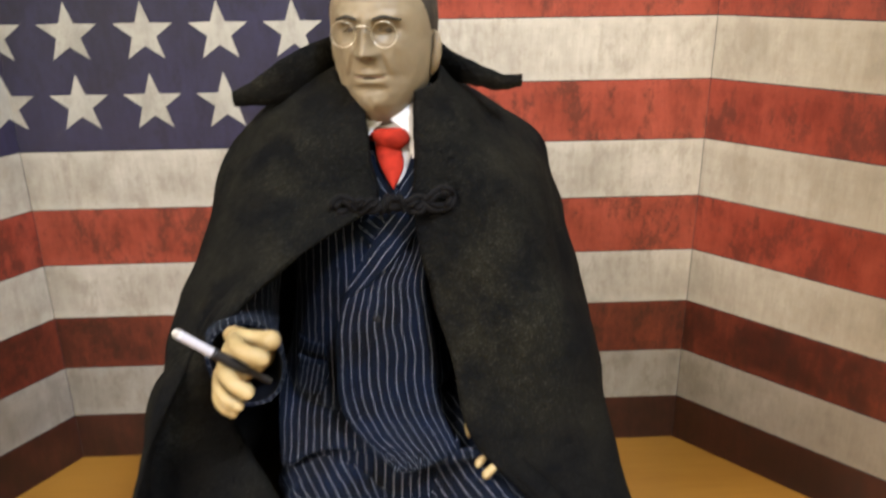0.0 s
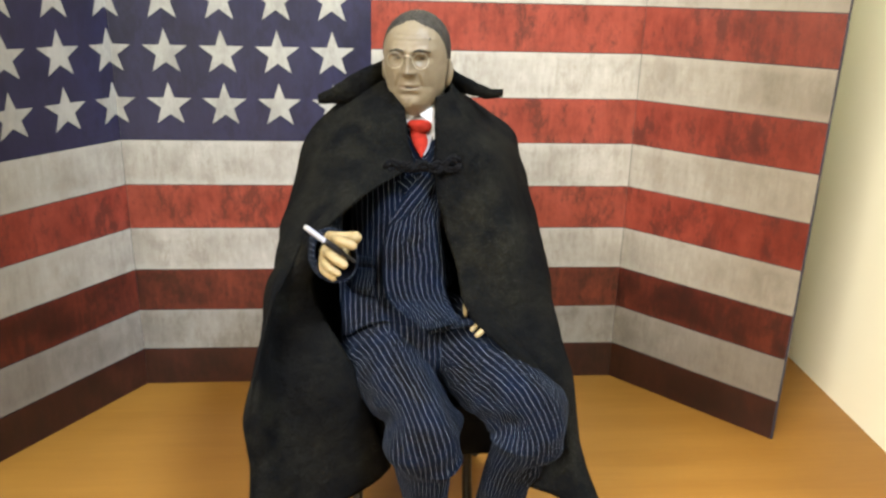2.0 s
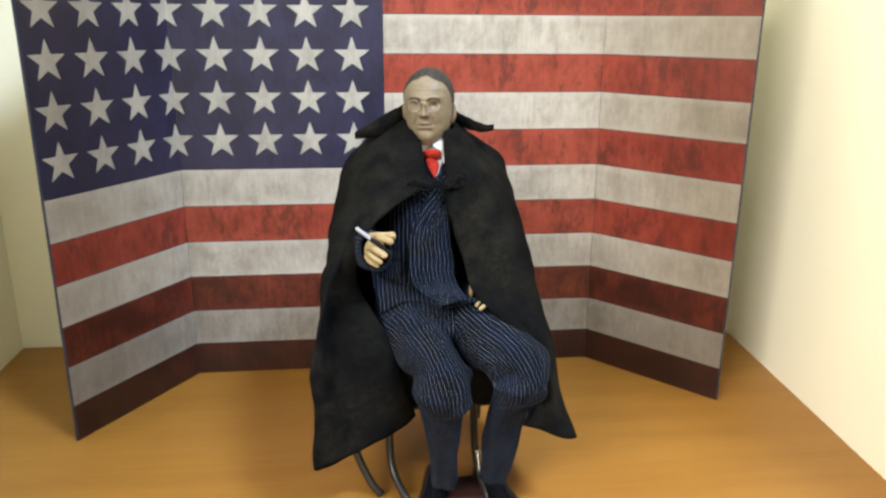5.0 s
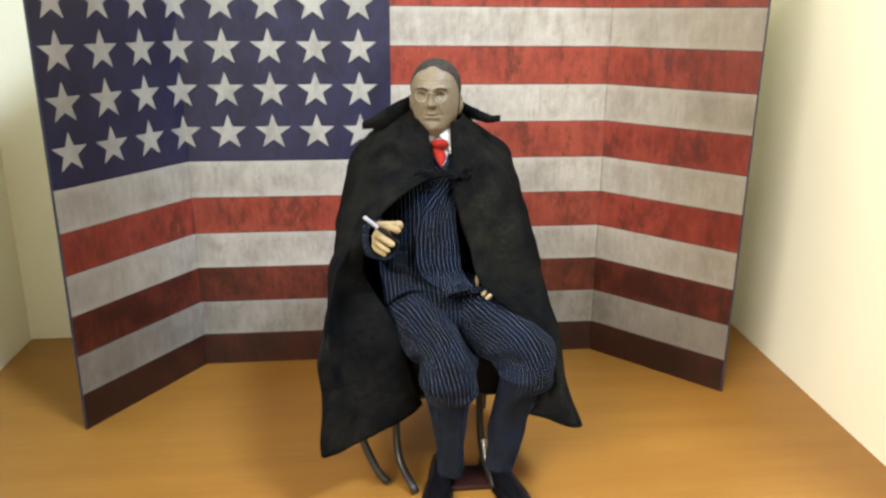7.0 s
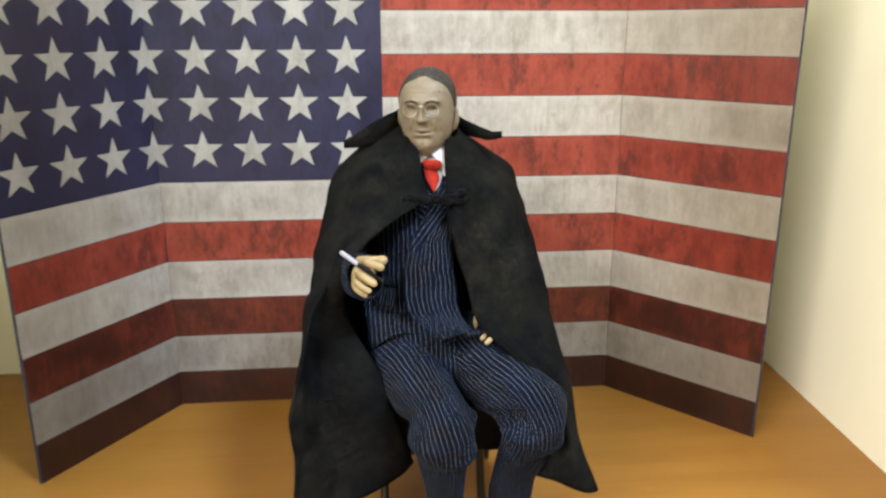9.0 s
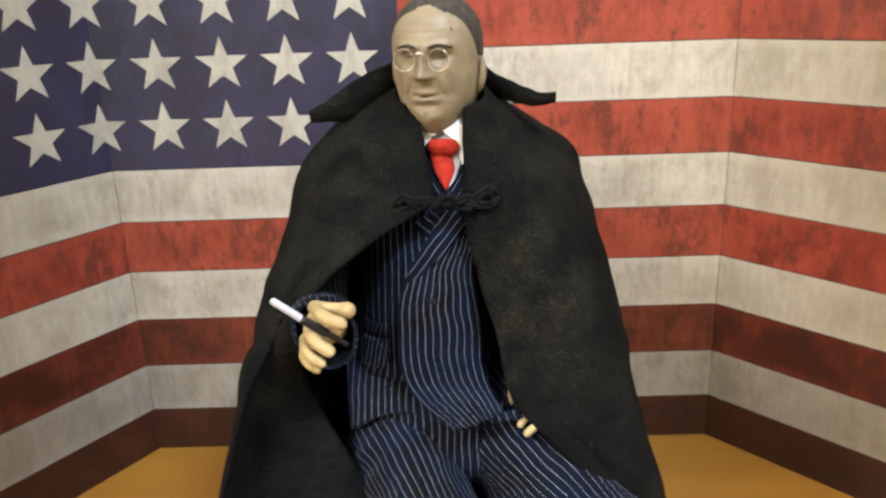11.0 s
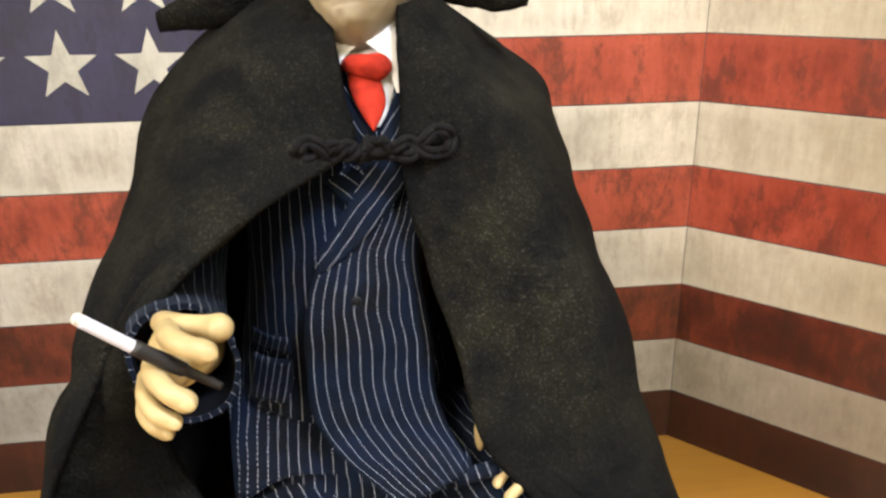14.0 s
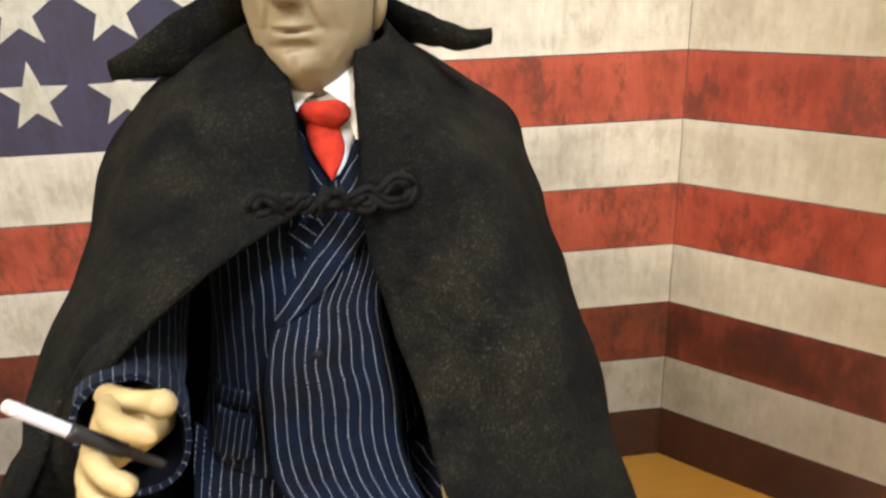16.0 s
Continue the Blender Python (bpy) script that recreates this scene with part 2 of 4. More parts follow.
def grid(bm, rows, mat=0, close=False, uv=None, flip=False):
    """Faces between rows of points. uv(i, j, point) gives the cloth coordinates in metres."""
    layer = uv_of(bm)
    vs = [[bm.verts.new(p) for p in row] for row in rows]
    n = len(rows[0])
    for i in range(len(rows) - 1):
        for j in range(n if close else n - 1):
            k = (j + 1) % n
            quad = [(i, j), (i, k), (i + 1, k), (i + 1, j)]
            if flip:
                quad.reverse()
            f = bm.faces.new([vs[a][b] for a, b in quad])
            f.material_index = mat
            f.smooth = True
            if uv:
                for loop, (a, b) in zip(f.loops, quad):
                    jj = n if close and b == 0 and k == 0 else b
                    loop[layer].uv = uv(a, jj, rows[a][b])
    return vs


def cap(bm, ring, mat=0, flip=False):
    f = bm.faces.new(ring[::-1] if flip else ring)
    f.material_index = mat
    f.smooth = True
    return f


def spline(points, n):
    """n points along a Catmull-Rom curve through the given ones."""
    pts = [Vector(p) for p in points]
    pts = [2 * pts[0] - pts[1], *pts, 2 * pts[-1] - pts[-2]]
    out = []
    for i in range(n):
        s = i / (n - 1) * (len(pts) - 3)
        k = min(int(s), len(pts) - 4)
        t = s - k
        a, b, c, d = pts[k : k + 4]
        out.append(0.5 * (2 * b + (c - a) * t + (2 * a - 5 * b + 4 * c - d) * t**2 + (3 * b - a - 3 * c + d) * t**3))
    return out


def numbers(values, n):
    """The same for plain numbers."""
    return [p.x for p in spline([(v, 0, 0) for v in values], n)]


def limb(bm, points, radii, mat=0, steps=20, seg=24, stripes=0, ends=(True, True), squash=1.0, wrinkle=0.0, seed=0.0, round_end=False, across=False, bunch=None, dents=(), crease=None):
    """A tube along a curve, whose radius changes on the way, with cloth coordinates and folds."""
    path = spline(points, steps)
    rad = numbers(radii, steps)
    up = Vector((0, 0, 1))
    rows = []
    length = [0.0]
    for i, p in enumerate(path):
        ahead = (path[min(i + 1, steps - 1)] - path[max(i - 1, 0)]).normalized()
        if abs(ahead.dot(up)) > 0.95:
            up = Vector((0, 1, 0))
        side = ahead.cross(up).normalized()
        up = side.cross(ahead).normalized()
        if i:
            length.append(length[-1] + (p - path[i - 1]).length)
        row = []
        for j in range(seg):
            a = 2 * math.pi * j / seg
            r = rad[i]
            if wrinkle:
                r += wrinkle * noise.noise(p * 110 + Vector((math.cos(a) * 1.3, math.sin(a) * 1.3, seed + length[-1] * 160)))
            if bunch:
                middle, width, amount = bunch
                near = math.exp(-(((i / steps - middle) / width) ** 2))
                r += amount * near * math.sin(length[-1] * 1150 + 1.6 * math.sin(a + seed) + 1.1 * math.cos(2 * a + seed))
            for middle, width, amount, angle in dents:
                r -= amount * math.exp(-(((i / steps - middle) / width) ** 2)) * max(0.0, math.cos(a - angle)) ** 3
            if crease:
                start, angle, amount = crease
                r += amount * max(0.0, min(1.0, (i / steps - start) * 8)) * math.exp(-(((a - angle) / 0.42) ** 2))
            row.append(p + side * math.cos(a) * r + up * math.sin(a) * r * squash)
        rows.append(row)
    if round_end:
        ahead = (path[-1] - path[-2]).normalized()
        for k in (0.5, 0.8, 0.97):
            shrink = math.sqrt(1 - k * k)
            rows.append([path[-1] + (q - path[-1]) * shrink + ahead * rad[-1] * k for q in rows[steps - 1]])
            length.append(length[-1] + rad[-1] * 0.3)
    turn = (stripes or 20) * PITCH
    vs = grid(bm, rows, mat, True, lambda i, j, p: (length[i], turn * j / seg) if across else (turn * j / seg, length[i]))
    if ends[0]:
        cap(bm, vs[0], mat, True)
    if ends[1]:
        cap(bm, vs[-1], mat)
    return rows


def ball(bm, centre, radii, mat=0, turn=None, seg=24, rings=16, shape=None, flat_uv=False):
    """An ellipsoid; shape(p) may push its points about in its own space."""
    rows = []
    turn = turn or Matrix.Identity(3)
    for i in range(rings + 1):
        lat = math.pi * (i / rings - 0.5)
        row = []
        for j in range(seg):
            lon = 2 * math.pi * j / seg
            p = Vector((math.cos(lat) * math.sin(lon) * radii[0], -math.cos(lat) * math.cos(lon) * radii[1], math.sin(lat) * radii[2]))
            if i in (0, rings):
                p = p + Vector((math.sin(lon), -math.cos(lon), 0)) * 0.0002 * radii[0] / 0.01
            if shape:
                p = shape(p)
            row.append(Vector(centre) + turn @ p)
        rows.append(row)
    vs = grid(bm, rows, mat, True, (lambda i, j, p: (p.x, p.y + p.z)) if flat_uv else (lambda i, j, p: (j * 0.002, i * 0.002)))
    cap(bm, vs[0], mat, True)
    cap(bm, vs[-1], mat)
    return vs


def block(bm, lo, hi, mat=0):
    x, y, z = zip(lo, hi)
    vs = [bm.verts.new((x[i], y[j], z[k])) for i in (0, 1) for j in (0, 1) for k in (0, 1)]
    for q in ((0, 1, 3, 2), (4, 6, 7, 5), (0, 4, 5, 1), (2, 3, 7, 6), (0, 2, 6, 4), (1, 5, 7, 3)):
        bm.faces.new([vs[a] for a in q]).material_index = mat
    return bm


def bevelled(bm, width, segments=2):
    bmesh.ops.bevel(bm, geom=bm.edges[:], offset=width, segments=segments, affect="EDGES", profile=0.6)
    return bm


def slab(name, lo, hi, material, label="", kind="structure", width=0.0, parent=None):
    bm = block(bmesh.new(), lo, hi)
    if width:
        bevelled(bm, width)
    ob = part(name, bm, material, parent, label, smooth=False)
    return tagged(ob, label, kind=kind)


# ---- the shelf in its alcove, and an unseen room added in front of it ----
X_LEFT, Y_BACK = -0.271, 0.056
tabletop = slab("tabletop", (X_LEFT, -0.66, -0.03), (0.262, Y_BACK, 0.0), TABLE_WOOD, "orange beech veneer tabletop between cream walls", width=0.0015)
slab("wall_back", (-1.70, Y_BACK, -0.80), (1.70, Y_BACK + 0.1, 1.70), WALL_PAINT, "cream painted wall behind the tabletop")
# its front part is unseen, drawn forward to shade the left of the board
slab("wall_left", (X_LEFT - 0.1, -0.36, -0.80), (X_LEFT, Y_BACK, 1.70), WALL_PAINT, "cream painted wall beside the tabletop")
bm = bmesh.new()
block(bm, (0, -0.25, -0.80), (0.1, Y_BACK - 0.001, 1.70))
for v in bm.verts:
    v.co.x += 0.2575 + 0.05 * v.co.y
tagged(part("wall_right", bm, WALL_PAINT, smooth=False), "cream painted wall beside the tabletop", kind="structure")
slab("wall_room_left", (-1.80, -1.40, -0.80), (-1.70, Y_BACK, 1.70), WALL_PAINT, "cream painted wall of the room")
slab("wall_room_right", (1.70, -1.40, -0.80), (1.80, Y_BACK, 1.70), WALL_PAINT, "cream painted wall of the room")
slab("floor", (-1.80, -1.40, -0.90), (1.80, Y_BACK + 0.1, -0.80), FLOOR_WOOD, "brown wooden floor of the room")
slab("ceiling", (-1.80, -1.40, 1.70), (1.80, Y_BACK + 0.1, 1.80), WALL_PAINT, "cream painted ceiling of the room")
# the unseen wall behind the camera, with an opening for the added window
slab("wall_front_left", (-1.70, -1.40, -0.80), (-1.30, -1.30, 1.70), WALL_PAINT, "cream painted wall of the room")
slab("wall_front_right", (-0.20, -1.40, -0.80), (1.70, -1.30, 1.70), WALL_PAINT, "cream painted wall of the room")
slab("wall_under_window", (-1.30, -1.40, -0.80), (-0.20, -1.30, 0.40), WALL_PAINT, "cream painted wall under the window")
slab("wall_over_window", (-1.30, -1.40, 1.50), (-0.20, -1.30, 1.70), WALL_PAINT, "cream painted wall over the window")
for lo, hi in (((-0.26, -0.64, -0.80), (-0.21, -0.59, -0.03)), ((0.16, -0.64, -0.80), (0.21, -0.59, -0.03))):
    slab("table_leg", lo, hi, TABLE_WOOD, "orange beech table leg", width=0.002)

# ---- the folding flag board ----
STRIPE, EDGE_STRIPE = 0.0237, 0.0218
FOLDS = [Vector((-0.1866, -0.0828)), Vector((-0.1345, 0.0)), Vector((0.1345, 0.0)), Vector((0.1997, -0.0727))]
ALONG = [0.0]
for a, b in zip(FOLDS, FOLDS[1:]):
    ALONG.append(ALONG[-1] + (b - a).length)
TOP = 2 * EDGE_STRIPE + 11 * STRIPE
CANTON = ALONG[1] + 5.405 * STRIPE


def level(k):
    """The height of the line above the k-th stripe from the bottom."""
    return 0.0 if k == 0 else TOP if k == 13 else EDGE_STRIPE + (k - 1) * STRIPE


def back_of(point):
    """The way out of the back of the board at each fold, mitred."""
    n = []
    for i, (a, b) in enumerate(zip(FOLDS, FOLDS[1:])):
        d = (b - a).normalized()
        n.append(Vector((-d.y, d.x)))
    if point == 0:
        return n[0]
    if point == 3:
        return n[2]
    m = (n[point - 1] + n[point]).normalized()
    return m / m.dot(n[point])


def on_board(u, depth):
    """The plan of the point u metres along the board, depth behind its printed face."""
    for i in range(3):
        if u <= ALONG[i + 1] + 1e-9 or i == 2:
            s = (u - ALONG[i]) / (ALONG[i + 1] - ALONG[i])
            a = FOLDS[i] + back_of(i) * depth
            b = FOLDS[i + 1] + back_of(i + 1) * depth
            return a.lerp(b, s)


def card(name, u0, u1, z0, z1, front, back, material, parent, label=""):
    """A flat piece of the board between two places along it."""
    bm = bmesh.new()
    vs = []
    for z in (z0, z1):
        for u, d in ((u0, front), (u1, front), (u1, back), (u0, back)):
            p = on_board(u, d)
            vs.append(bm.verts.new((p.x, p.y, z)))
    layer = uv_of(bm)
    for q in ((3, 2, 1, 0), (4, 5, 6, 7), (0, 1, 5, 4), (1, 2, 6, 5), (2, 3, 7, 6), (3, 0, 4, 7)):
        f = bm.faces.new([vs[k] for k in q])
        for loop, k in zip(f.loops, q):
            loop[layer].uv = (u0 if k % 4 in (0, 3) else u1, 0 if k < 4 else 1)
    return part(name, bm, material, parent, label, smooth=False)


flag_board = tagged(empty("flag_board"), "folding card board printed with a worn stars-and-stripes flag", "flag board")
panels = []
for i in range(3):
    panels.append(card("panel", ALONG[i], ALONG[i + 1], 0.0, TOP, 0.0003, 0.0016, CARD, flag_board))
GAP = 0.00022
for i in range(3):
    for k in range(13):
        u0, u1 = ALONG[i] + (0.0007 if i == 0 else 0.00014), ALONG[i + 1] - (0.0007 if i == 2 else 0.00014)
        if k >= 6:
            if i == 0:
                continue
            u0 = max(u0, CANTON + GAP)
        # lowest stripes: browner ink, also darkened in colour for the dimmer light there
        ink = (BROWN_RED if k == 0 else DEEP_RED if k < 3 else RED) if k % 2 == 0 else DIM_WHITE if k < 2 else WHITE
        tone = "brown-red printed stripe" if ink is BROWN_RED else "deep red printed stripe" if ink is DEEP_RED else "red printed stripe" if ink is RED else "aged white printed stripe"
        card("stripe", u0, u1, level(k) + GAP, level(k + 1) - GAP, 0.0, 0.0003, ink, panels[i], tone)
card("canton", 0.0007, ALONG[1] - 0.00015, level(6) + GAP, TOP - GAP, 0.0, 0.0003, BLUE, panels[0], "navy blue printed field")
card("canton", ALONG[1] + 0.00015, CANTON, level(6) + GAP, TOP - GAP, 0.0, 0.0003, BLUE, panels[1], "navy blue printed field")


def star(u, z, radius, parent):
    """A five-pointed star laid on the board, bent where it crosses a fold."""
    bm = bmesh.new()
    ring = []
    for k in range(10):
        a = math.pi / 2 + k * math.pi / 5
        r = radius * (1.0 if k % 2 == 0 else 0.40)
        ring.append(bm.verts.new((r * math.cos(a), 0, r * math.sin(a))))
    mid = bm.verts.new((0, 0, 0))
    for k in range(10):
        bm.faces.new((mid, ring[k], ring[(k + 1) % 10]))
    bmesh.ops.bisect_plane(bm, geom=bm.verts[:] + bm.edges[:] + bm.faces[:], plane_co=(ALONG[1] - u, 0, 0), plane_no=(1, 0, 0))
    layer = uv_of(bm)
    for f in bm.faces:
        for loop in f.loops:
            loop[layer].uv = (u + loop.vert.co.x, 0.5)
    for v in bm.verts:
        p = on_board(u + v.co.x, -0.00012)
        v.co = Vector((p.x, p.y, z + v.co.z))
    return part("star", bm, STAR_WHITE, parent, smooth=False)


for col in range(8):
    for row in range(6):
        u = ALONG[1] - 3.555 * STRIPE + col * 1.163 * STRIPE
        star(u, (6.68 + 1.094 * row) * STRIPE, 0.486 * STRIPE, panels[0 if col < 4 else 1])

# ---- the chair under the figurine ----
chair = tagged(empty("chair"), "small dark wooden chair on bent black tube legs", "chair")


def tube(name, points, radius, material, parent, label="", steps=18):
    bm = bmesh.new()
    limb(bm, [mm(*p) for p in points], [radius * MM] * 2, 0, steps, 12)
    return part(name, bm, material, parent, label)


bm = bmesh.new()
block(bm, mm(-22, -150, 63), mm(52, -84, 69))
part("seat", bevelled(bm, 1.2 * MM), SEAT_BLACK, chair, "black seat board", smooth=False)
# made-up black board that stands for the dark between the legs
bm = bmesh.new()
block(bm, mm(-12, -149, 47), mm(50, -145, 62.8))
part("apron", bevelled(bm, 0.8 * MM), SEAT_BLACK, chair, "black board added under the seat to darken the gap", smooth=False)
bm = bmesh.new()
block(bm, mm(-6, -86, 71), mm(26, -82, 150))
part("backrest", bevelled(bm, 1.2 * MM), CHAIR_WOOD, chair, "dark mahogany back board", smooth=False)
tube("leg", [(-34, -132, 60), (-33, -137, 42), (-29, -145, 23), (-22, -151, 8), (-16.5, -153.5, 1.5)], 2.0, BLACK_TUBE, chair)
tube("leg", [(-11, -136, 67), (-11.5, -140, 38), (-10.5, -148, 13), (-3, -164, 1.8)], 2.0, BLACK_TUBE, chair)
tube("leg", [(33, -136, 67), (32, -140, 38), (33, -148, 13), (37, -164, 1.8)], 2.0, BLACK_TUBE, chair)
tube("leg", [(58, -132, 60), (57, -137, 42), (53, -142, 23), (48, -147, 8), (44, -149, 1.5)], 2.0, BLACK_TUBE, chair)
for x0 in (-20.0, 44.0):
    tube("leg", [(x0, -88, 67), (x0, -84, 30), (x0, -80, 1.4)], 2.0, BLACK_TUBE, chair)
tube("crossbar", [(-33, -137, 42), (-11.5, -139.5, 42), (12, -140, 42), (32, -139.5, 42), (57, -137, 42)], 1.1, BLACK_TUBE, chair)
bm = bmesh.new()
block(bm, mm(6, -163, 0.4), mm(37, -144, 3.0))
part("footrest", bevelled(bm, 0.8 * MM), CHAIR_WOOD, chair, "dark red mahogany footrest board", smooth=False)
tube("footrest_bracket", [(33.5, -146, 20), (34.0, -150, 12), (35.0, -154, 3)], 1.7, CHROME, chair, "worn chrome bracket")

# ---- the figurine: one mesh ----
FIG = bmesh.new()
FIG_MATS = [SUIT, SKIN, HAIR, EYE, SHIRT, TIE, SHOE, BUTTON, FACE, LIP]
M_SUIT, M_SKIN, M_HAIR, M_EYE, M_SHIRT, M_TIE, M_SHOE, M_BUTTON, M_FACE, M_LIP = range(10)

# the trunk: height, middle, half width, front, back
TRUNK = [
    (177, 12.0, 9, -115.0, -100), (172, 12.0, 14, -117.5, -96), (166, 11.0, 20, -120.5, -92), (158, 9.0, 21.5, -125.5, -89),
    (148, 6.5, 19.5, -130.0, -87), (138, 4.8, 17.8, -133.5, -86), (128, 3.6, 17.4, -135.5, -86), (118, 3.0, 18.6, -137.0, -87),
    (112, 4.2, 21.0, -140.0, -88), (109.7, 5.0, 22.6, -142.0, -88), (108.8, 5.0, 22.8, -142.2, -88), (108.6, 5.0, 20.5, -137.0, -88),
]


def trunk_at(z):
    for a, b in zip(TRUNK, TRUNK[1:]):
        if a[0] >= z >= b[0]:
            s = (a[0] - z) / (a[0] - b[0])
            return [p + (q - p) * s for p, q in zip(a, b)]
    return TRUNK[0] if z > TRUNK[0][0] else TRUNK[-1]


def front(x, z, off=0.0):
    """A point of the jacket's front, in millimetres, a little proud of the cloth."""
    _, cx, rx, yf, yb = trunk_at(z)
    cy = -108.0
    s = max(0.0, 1 - ((x - cx) / rx) ** 2) ** 0.42
    fold = 0.5 * noise.noise(Vector((x * 0.16, z * 0.10, 3.0)))
    return mm(x, cy - (cy - yf) * s - off + fold, z)


rows = []
for z in [*[177 - 1.75 * k for k in range(39)], 109.7, 109.2, 108.8, 108.6]:
    _, cx, rx, yf, yb = trunk_at(z)
    row = []
    for j in range(64):
        a = 2 * math.pi * j / 64
        x = cx - rx * math.cos(a)
        if math.sin(a) >= 0:
            row.append(front(x, z))
        else:
            row.append(mm(x, -108.0 + (yb + 108.0) * abs(math.sin(a)) ** 0.84, z))
    rows.append(row)
vs = grid(FIG, rows, M_SUIT, True, lambda i, j, p: (p.x, p.z))
cap(FIG, vs[0], M_SUIT, True)
cap(FIG, vs[-1], M_SUIT)


def patch(outline_left, outline_right, off, mat, across=10, down=26, angle=0.0, bulge=0.0, thick=0.5, dense=1.0):
    """A piece of cloth on the jacket's front between two edges, each given as (x, z) from top to bottom."""
    left = spline([(x, 0, z) for x, z in outline_left], down)
    right = spline([(x, 0, z) for x, z in outline_right], down)
    rows = []
    ca, sa = math.cos(radians(angle)), math.sin(radians(angle))
    for a, b in zip(left, right):
        row = []
        for j in range(across + 1):
            s = j / across
            p = a.lerp(b, s)
            row.append(front(p.x, p.z, off + bulge * math.sin(math.pi * s)))
        row.insert(0, row[0] + mm(0, thick + 0.6, 0))
        row.append(row[-1] + mm(0, thick + 0.6, 0))
        rows.append(row)
    rows.insert(0, [p + mm(0, thick + 0.6, 0) for p in rows[0]])
    rows.append([p + mm(0, thick + 0.6, 0) for p in rows[-1]])
    grid(FIG, rows, mat, False, lambda i, j, p: ((p.x * ca + p.z * sa) * dense, p.z * ca - p.x * sa))


# the overlapping front of the jacket, down to its rounded hem
left = spline([mm(9.0, -130.6, 148), mm(2.0, -134.9, 138.0), mm(-1.2, -138.0, 128), mm(-1.5, -141.2, 119.3), mm(-0.4, -146.8, 112.8), mm(4.8, -154.0, 108.8), mm(12.8, -161.8, 105.6)], 36)
right = spline([mm(22.5, -124.5, 148), mm(19.5, -131.0, 138), mm(20.6, -132.5, 128), mm(22.0, -135.0, 118), mm(21.8, -138.5, 111.8), mm(23.6, -145.5, 107.4), mm(26.2, -153.5, 105.2)], 36)
rows = []
for i, (a, b) in enumerate(zip(left, right)):
    row = []
    for k in range(25):
        t = k / 24
        p = a.lerp(b, t)
        sag = 2.6 * math.sin(math.pi * t) ** 0.8 + 0.9 * noise.noise(Vector((t * 2.6, i * 0.16, 2.0))) * math.sin(math.pi * t)
        sag *= max(0.0, min(1.0, (144 - p.z / MM) / 14))
        crease = (math.sin(p.z / MM * 0.62 + 2.2 * t) + 0.5 * noise.noise(Vector((t * 3, p.z / MM * 0.25, 7)))) * math.sin(math.pi * t) * (0.15 + 0.85 * t)
        # the cloth breaks over the lap, then lifts again towards its hem
        lift = (1.7 * math.exp(-(((i - 31.0) / 2.4) ** 2)) - 1.5 * math.exp(-(((i - 25.5 + 2 * t) / 2.2) ** 2))) * math.sin(math.pi * min(1.0, 0.15 + 0.8 * t))
        row.append(p + mm(0.35 * crease, -sag - 0.45 * crease - 0.8 * lift, 0.35 * sag + 0.8 * lift))
    row.insert(0, row[0] + mm(0.3, 0.9, 0))
    row.insert(0, row[0] + mm(2.6, 3.2, 0.3))
    row.append(row[-1] + mm(-0.6, 1.6, 0))
    rows.append(row)
rows.append([p + mm(0, 1.2, -0.2) for p in rows[-1]])
rows.append([p + mm(0, 3.5, 0.8) for p in rows[-1]])
grid(FIG, rows, M_SUIT, False, lambda i, j, p: (j * 12.5 * PITCH / 27, -i * 0.0014))
# shirt front, lapels and tie
patch([(4.5, 177), (6.5, 170), (11.0, 162), (12.6, 159)], [(20.5, 177), (19.0, 170), (15.8, 162), (13.8, 159)], 0.9, M_SHIRT, 8, 16)
patch([(-1.5, 172), (2.0, 164), (8.5, 155), (10.0, 150)], [(7.3, 172), (9.3, 165), (13.3, 156.5), (13.8, 151)], 1.6, M_SUIT, 6, 18, 33)
patch([(3.5, 150), (5.0, 148.5), (8.0, 146), (9.5, 145)], [(9.0, 153.5), (11.0, 152), (12.0, 149), (10.5, 145.5)], 1.2, M_SUIT, 6, 10, 53)
patch([(18.8, 174), (16.8, 165), (13.6, 157), (8.3, 148), (3.8, 141.5), (1.8, 138.6)], [(26.0, 170), (25.5, 161), (21.5, 153), (15.5, 146), (7.8, 139), (0.8, 134.8)], 2.0, M_SUIT, 8, 30, -40)
# the side pocket's flap, and the welt above it
patch([(-12.3, 117.2), (-12.6, 113.8), (-12.6, 110.4)], [(-4.3, 118.7), (-4.2, 115.2), (-5.6, 111.6)], 1.5, M_SUIT, 10, 12, -14, 0.5, 0.9, 1.6)
patch([(-12.4, 121.4), (-12.4, 118.3)], [(-4.6, 122.6), (-4.4, 119.8)], 0.6, M_SUIT, 10, 6, -14, dense=1.6)
for z, proud in ((130.5, 3.3), (117.6, 4.4)):
    ball(FIG, front(8.0, z, proud), (1.0 * MM, 0.45 * MM, 0.95 * MM), M_BUTTON, seg=14, rings=8)
patch([(8.6, 169.4), (8.7, 167.0), (9.1, 165.0), (10.6, 161.8), (12.5, 158.9)], [(13.8, 168.6), (14.9, 165.7), (15.2, 163.2), (14.2, 160.8), (12.9, 158.8)], 2.8, M_TIE, 12, 24, 0, 1.0, 0.8)
limb(FIG, [mm(7.5, -120.4, 169.5), mm(9.4, -122.2, 169.7), mm(12.0, -122.8, 169.5), mm(14.2, -122.2, 169.3), mm(15.6, -120.2, 169.3)], [0.7 * MM, 1.75 * MM, 2.25 * MM, 2.45 * MM, 1.3 * MM], M_TIE, 30, 24, wrinkle=0.0005, seed=6.0, round_end=True)

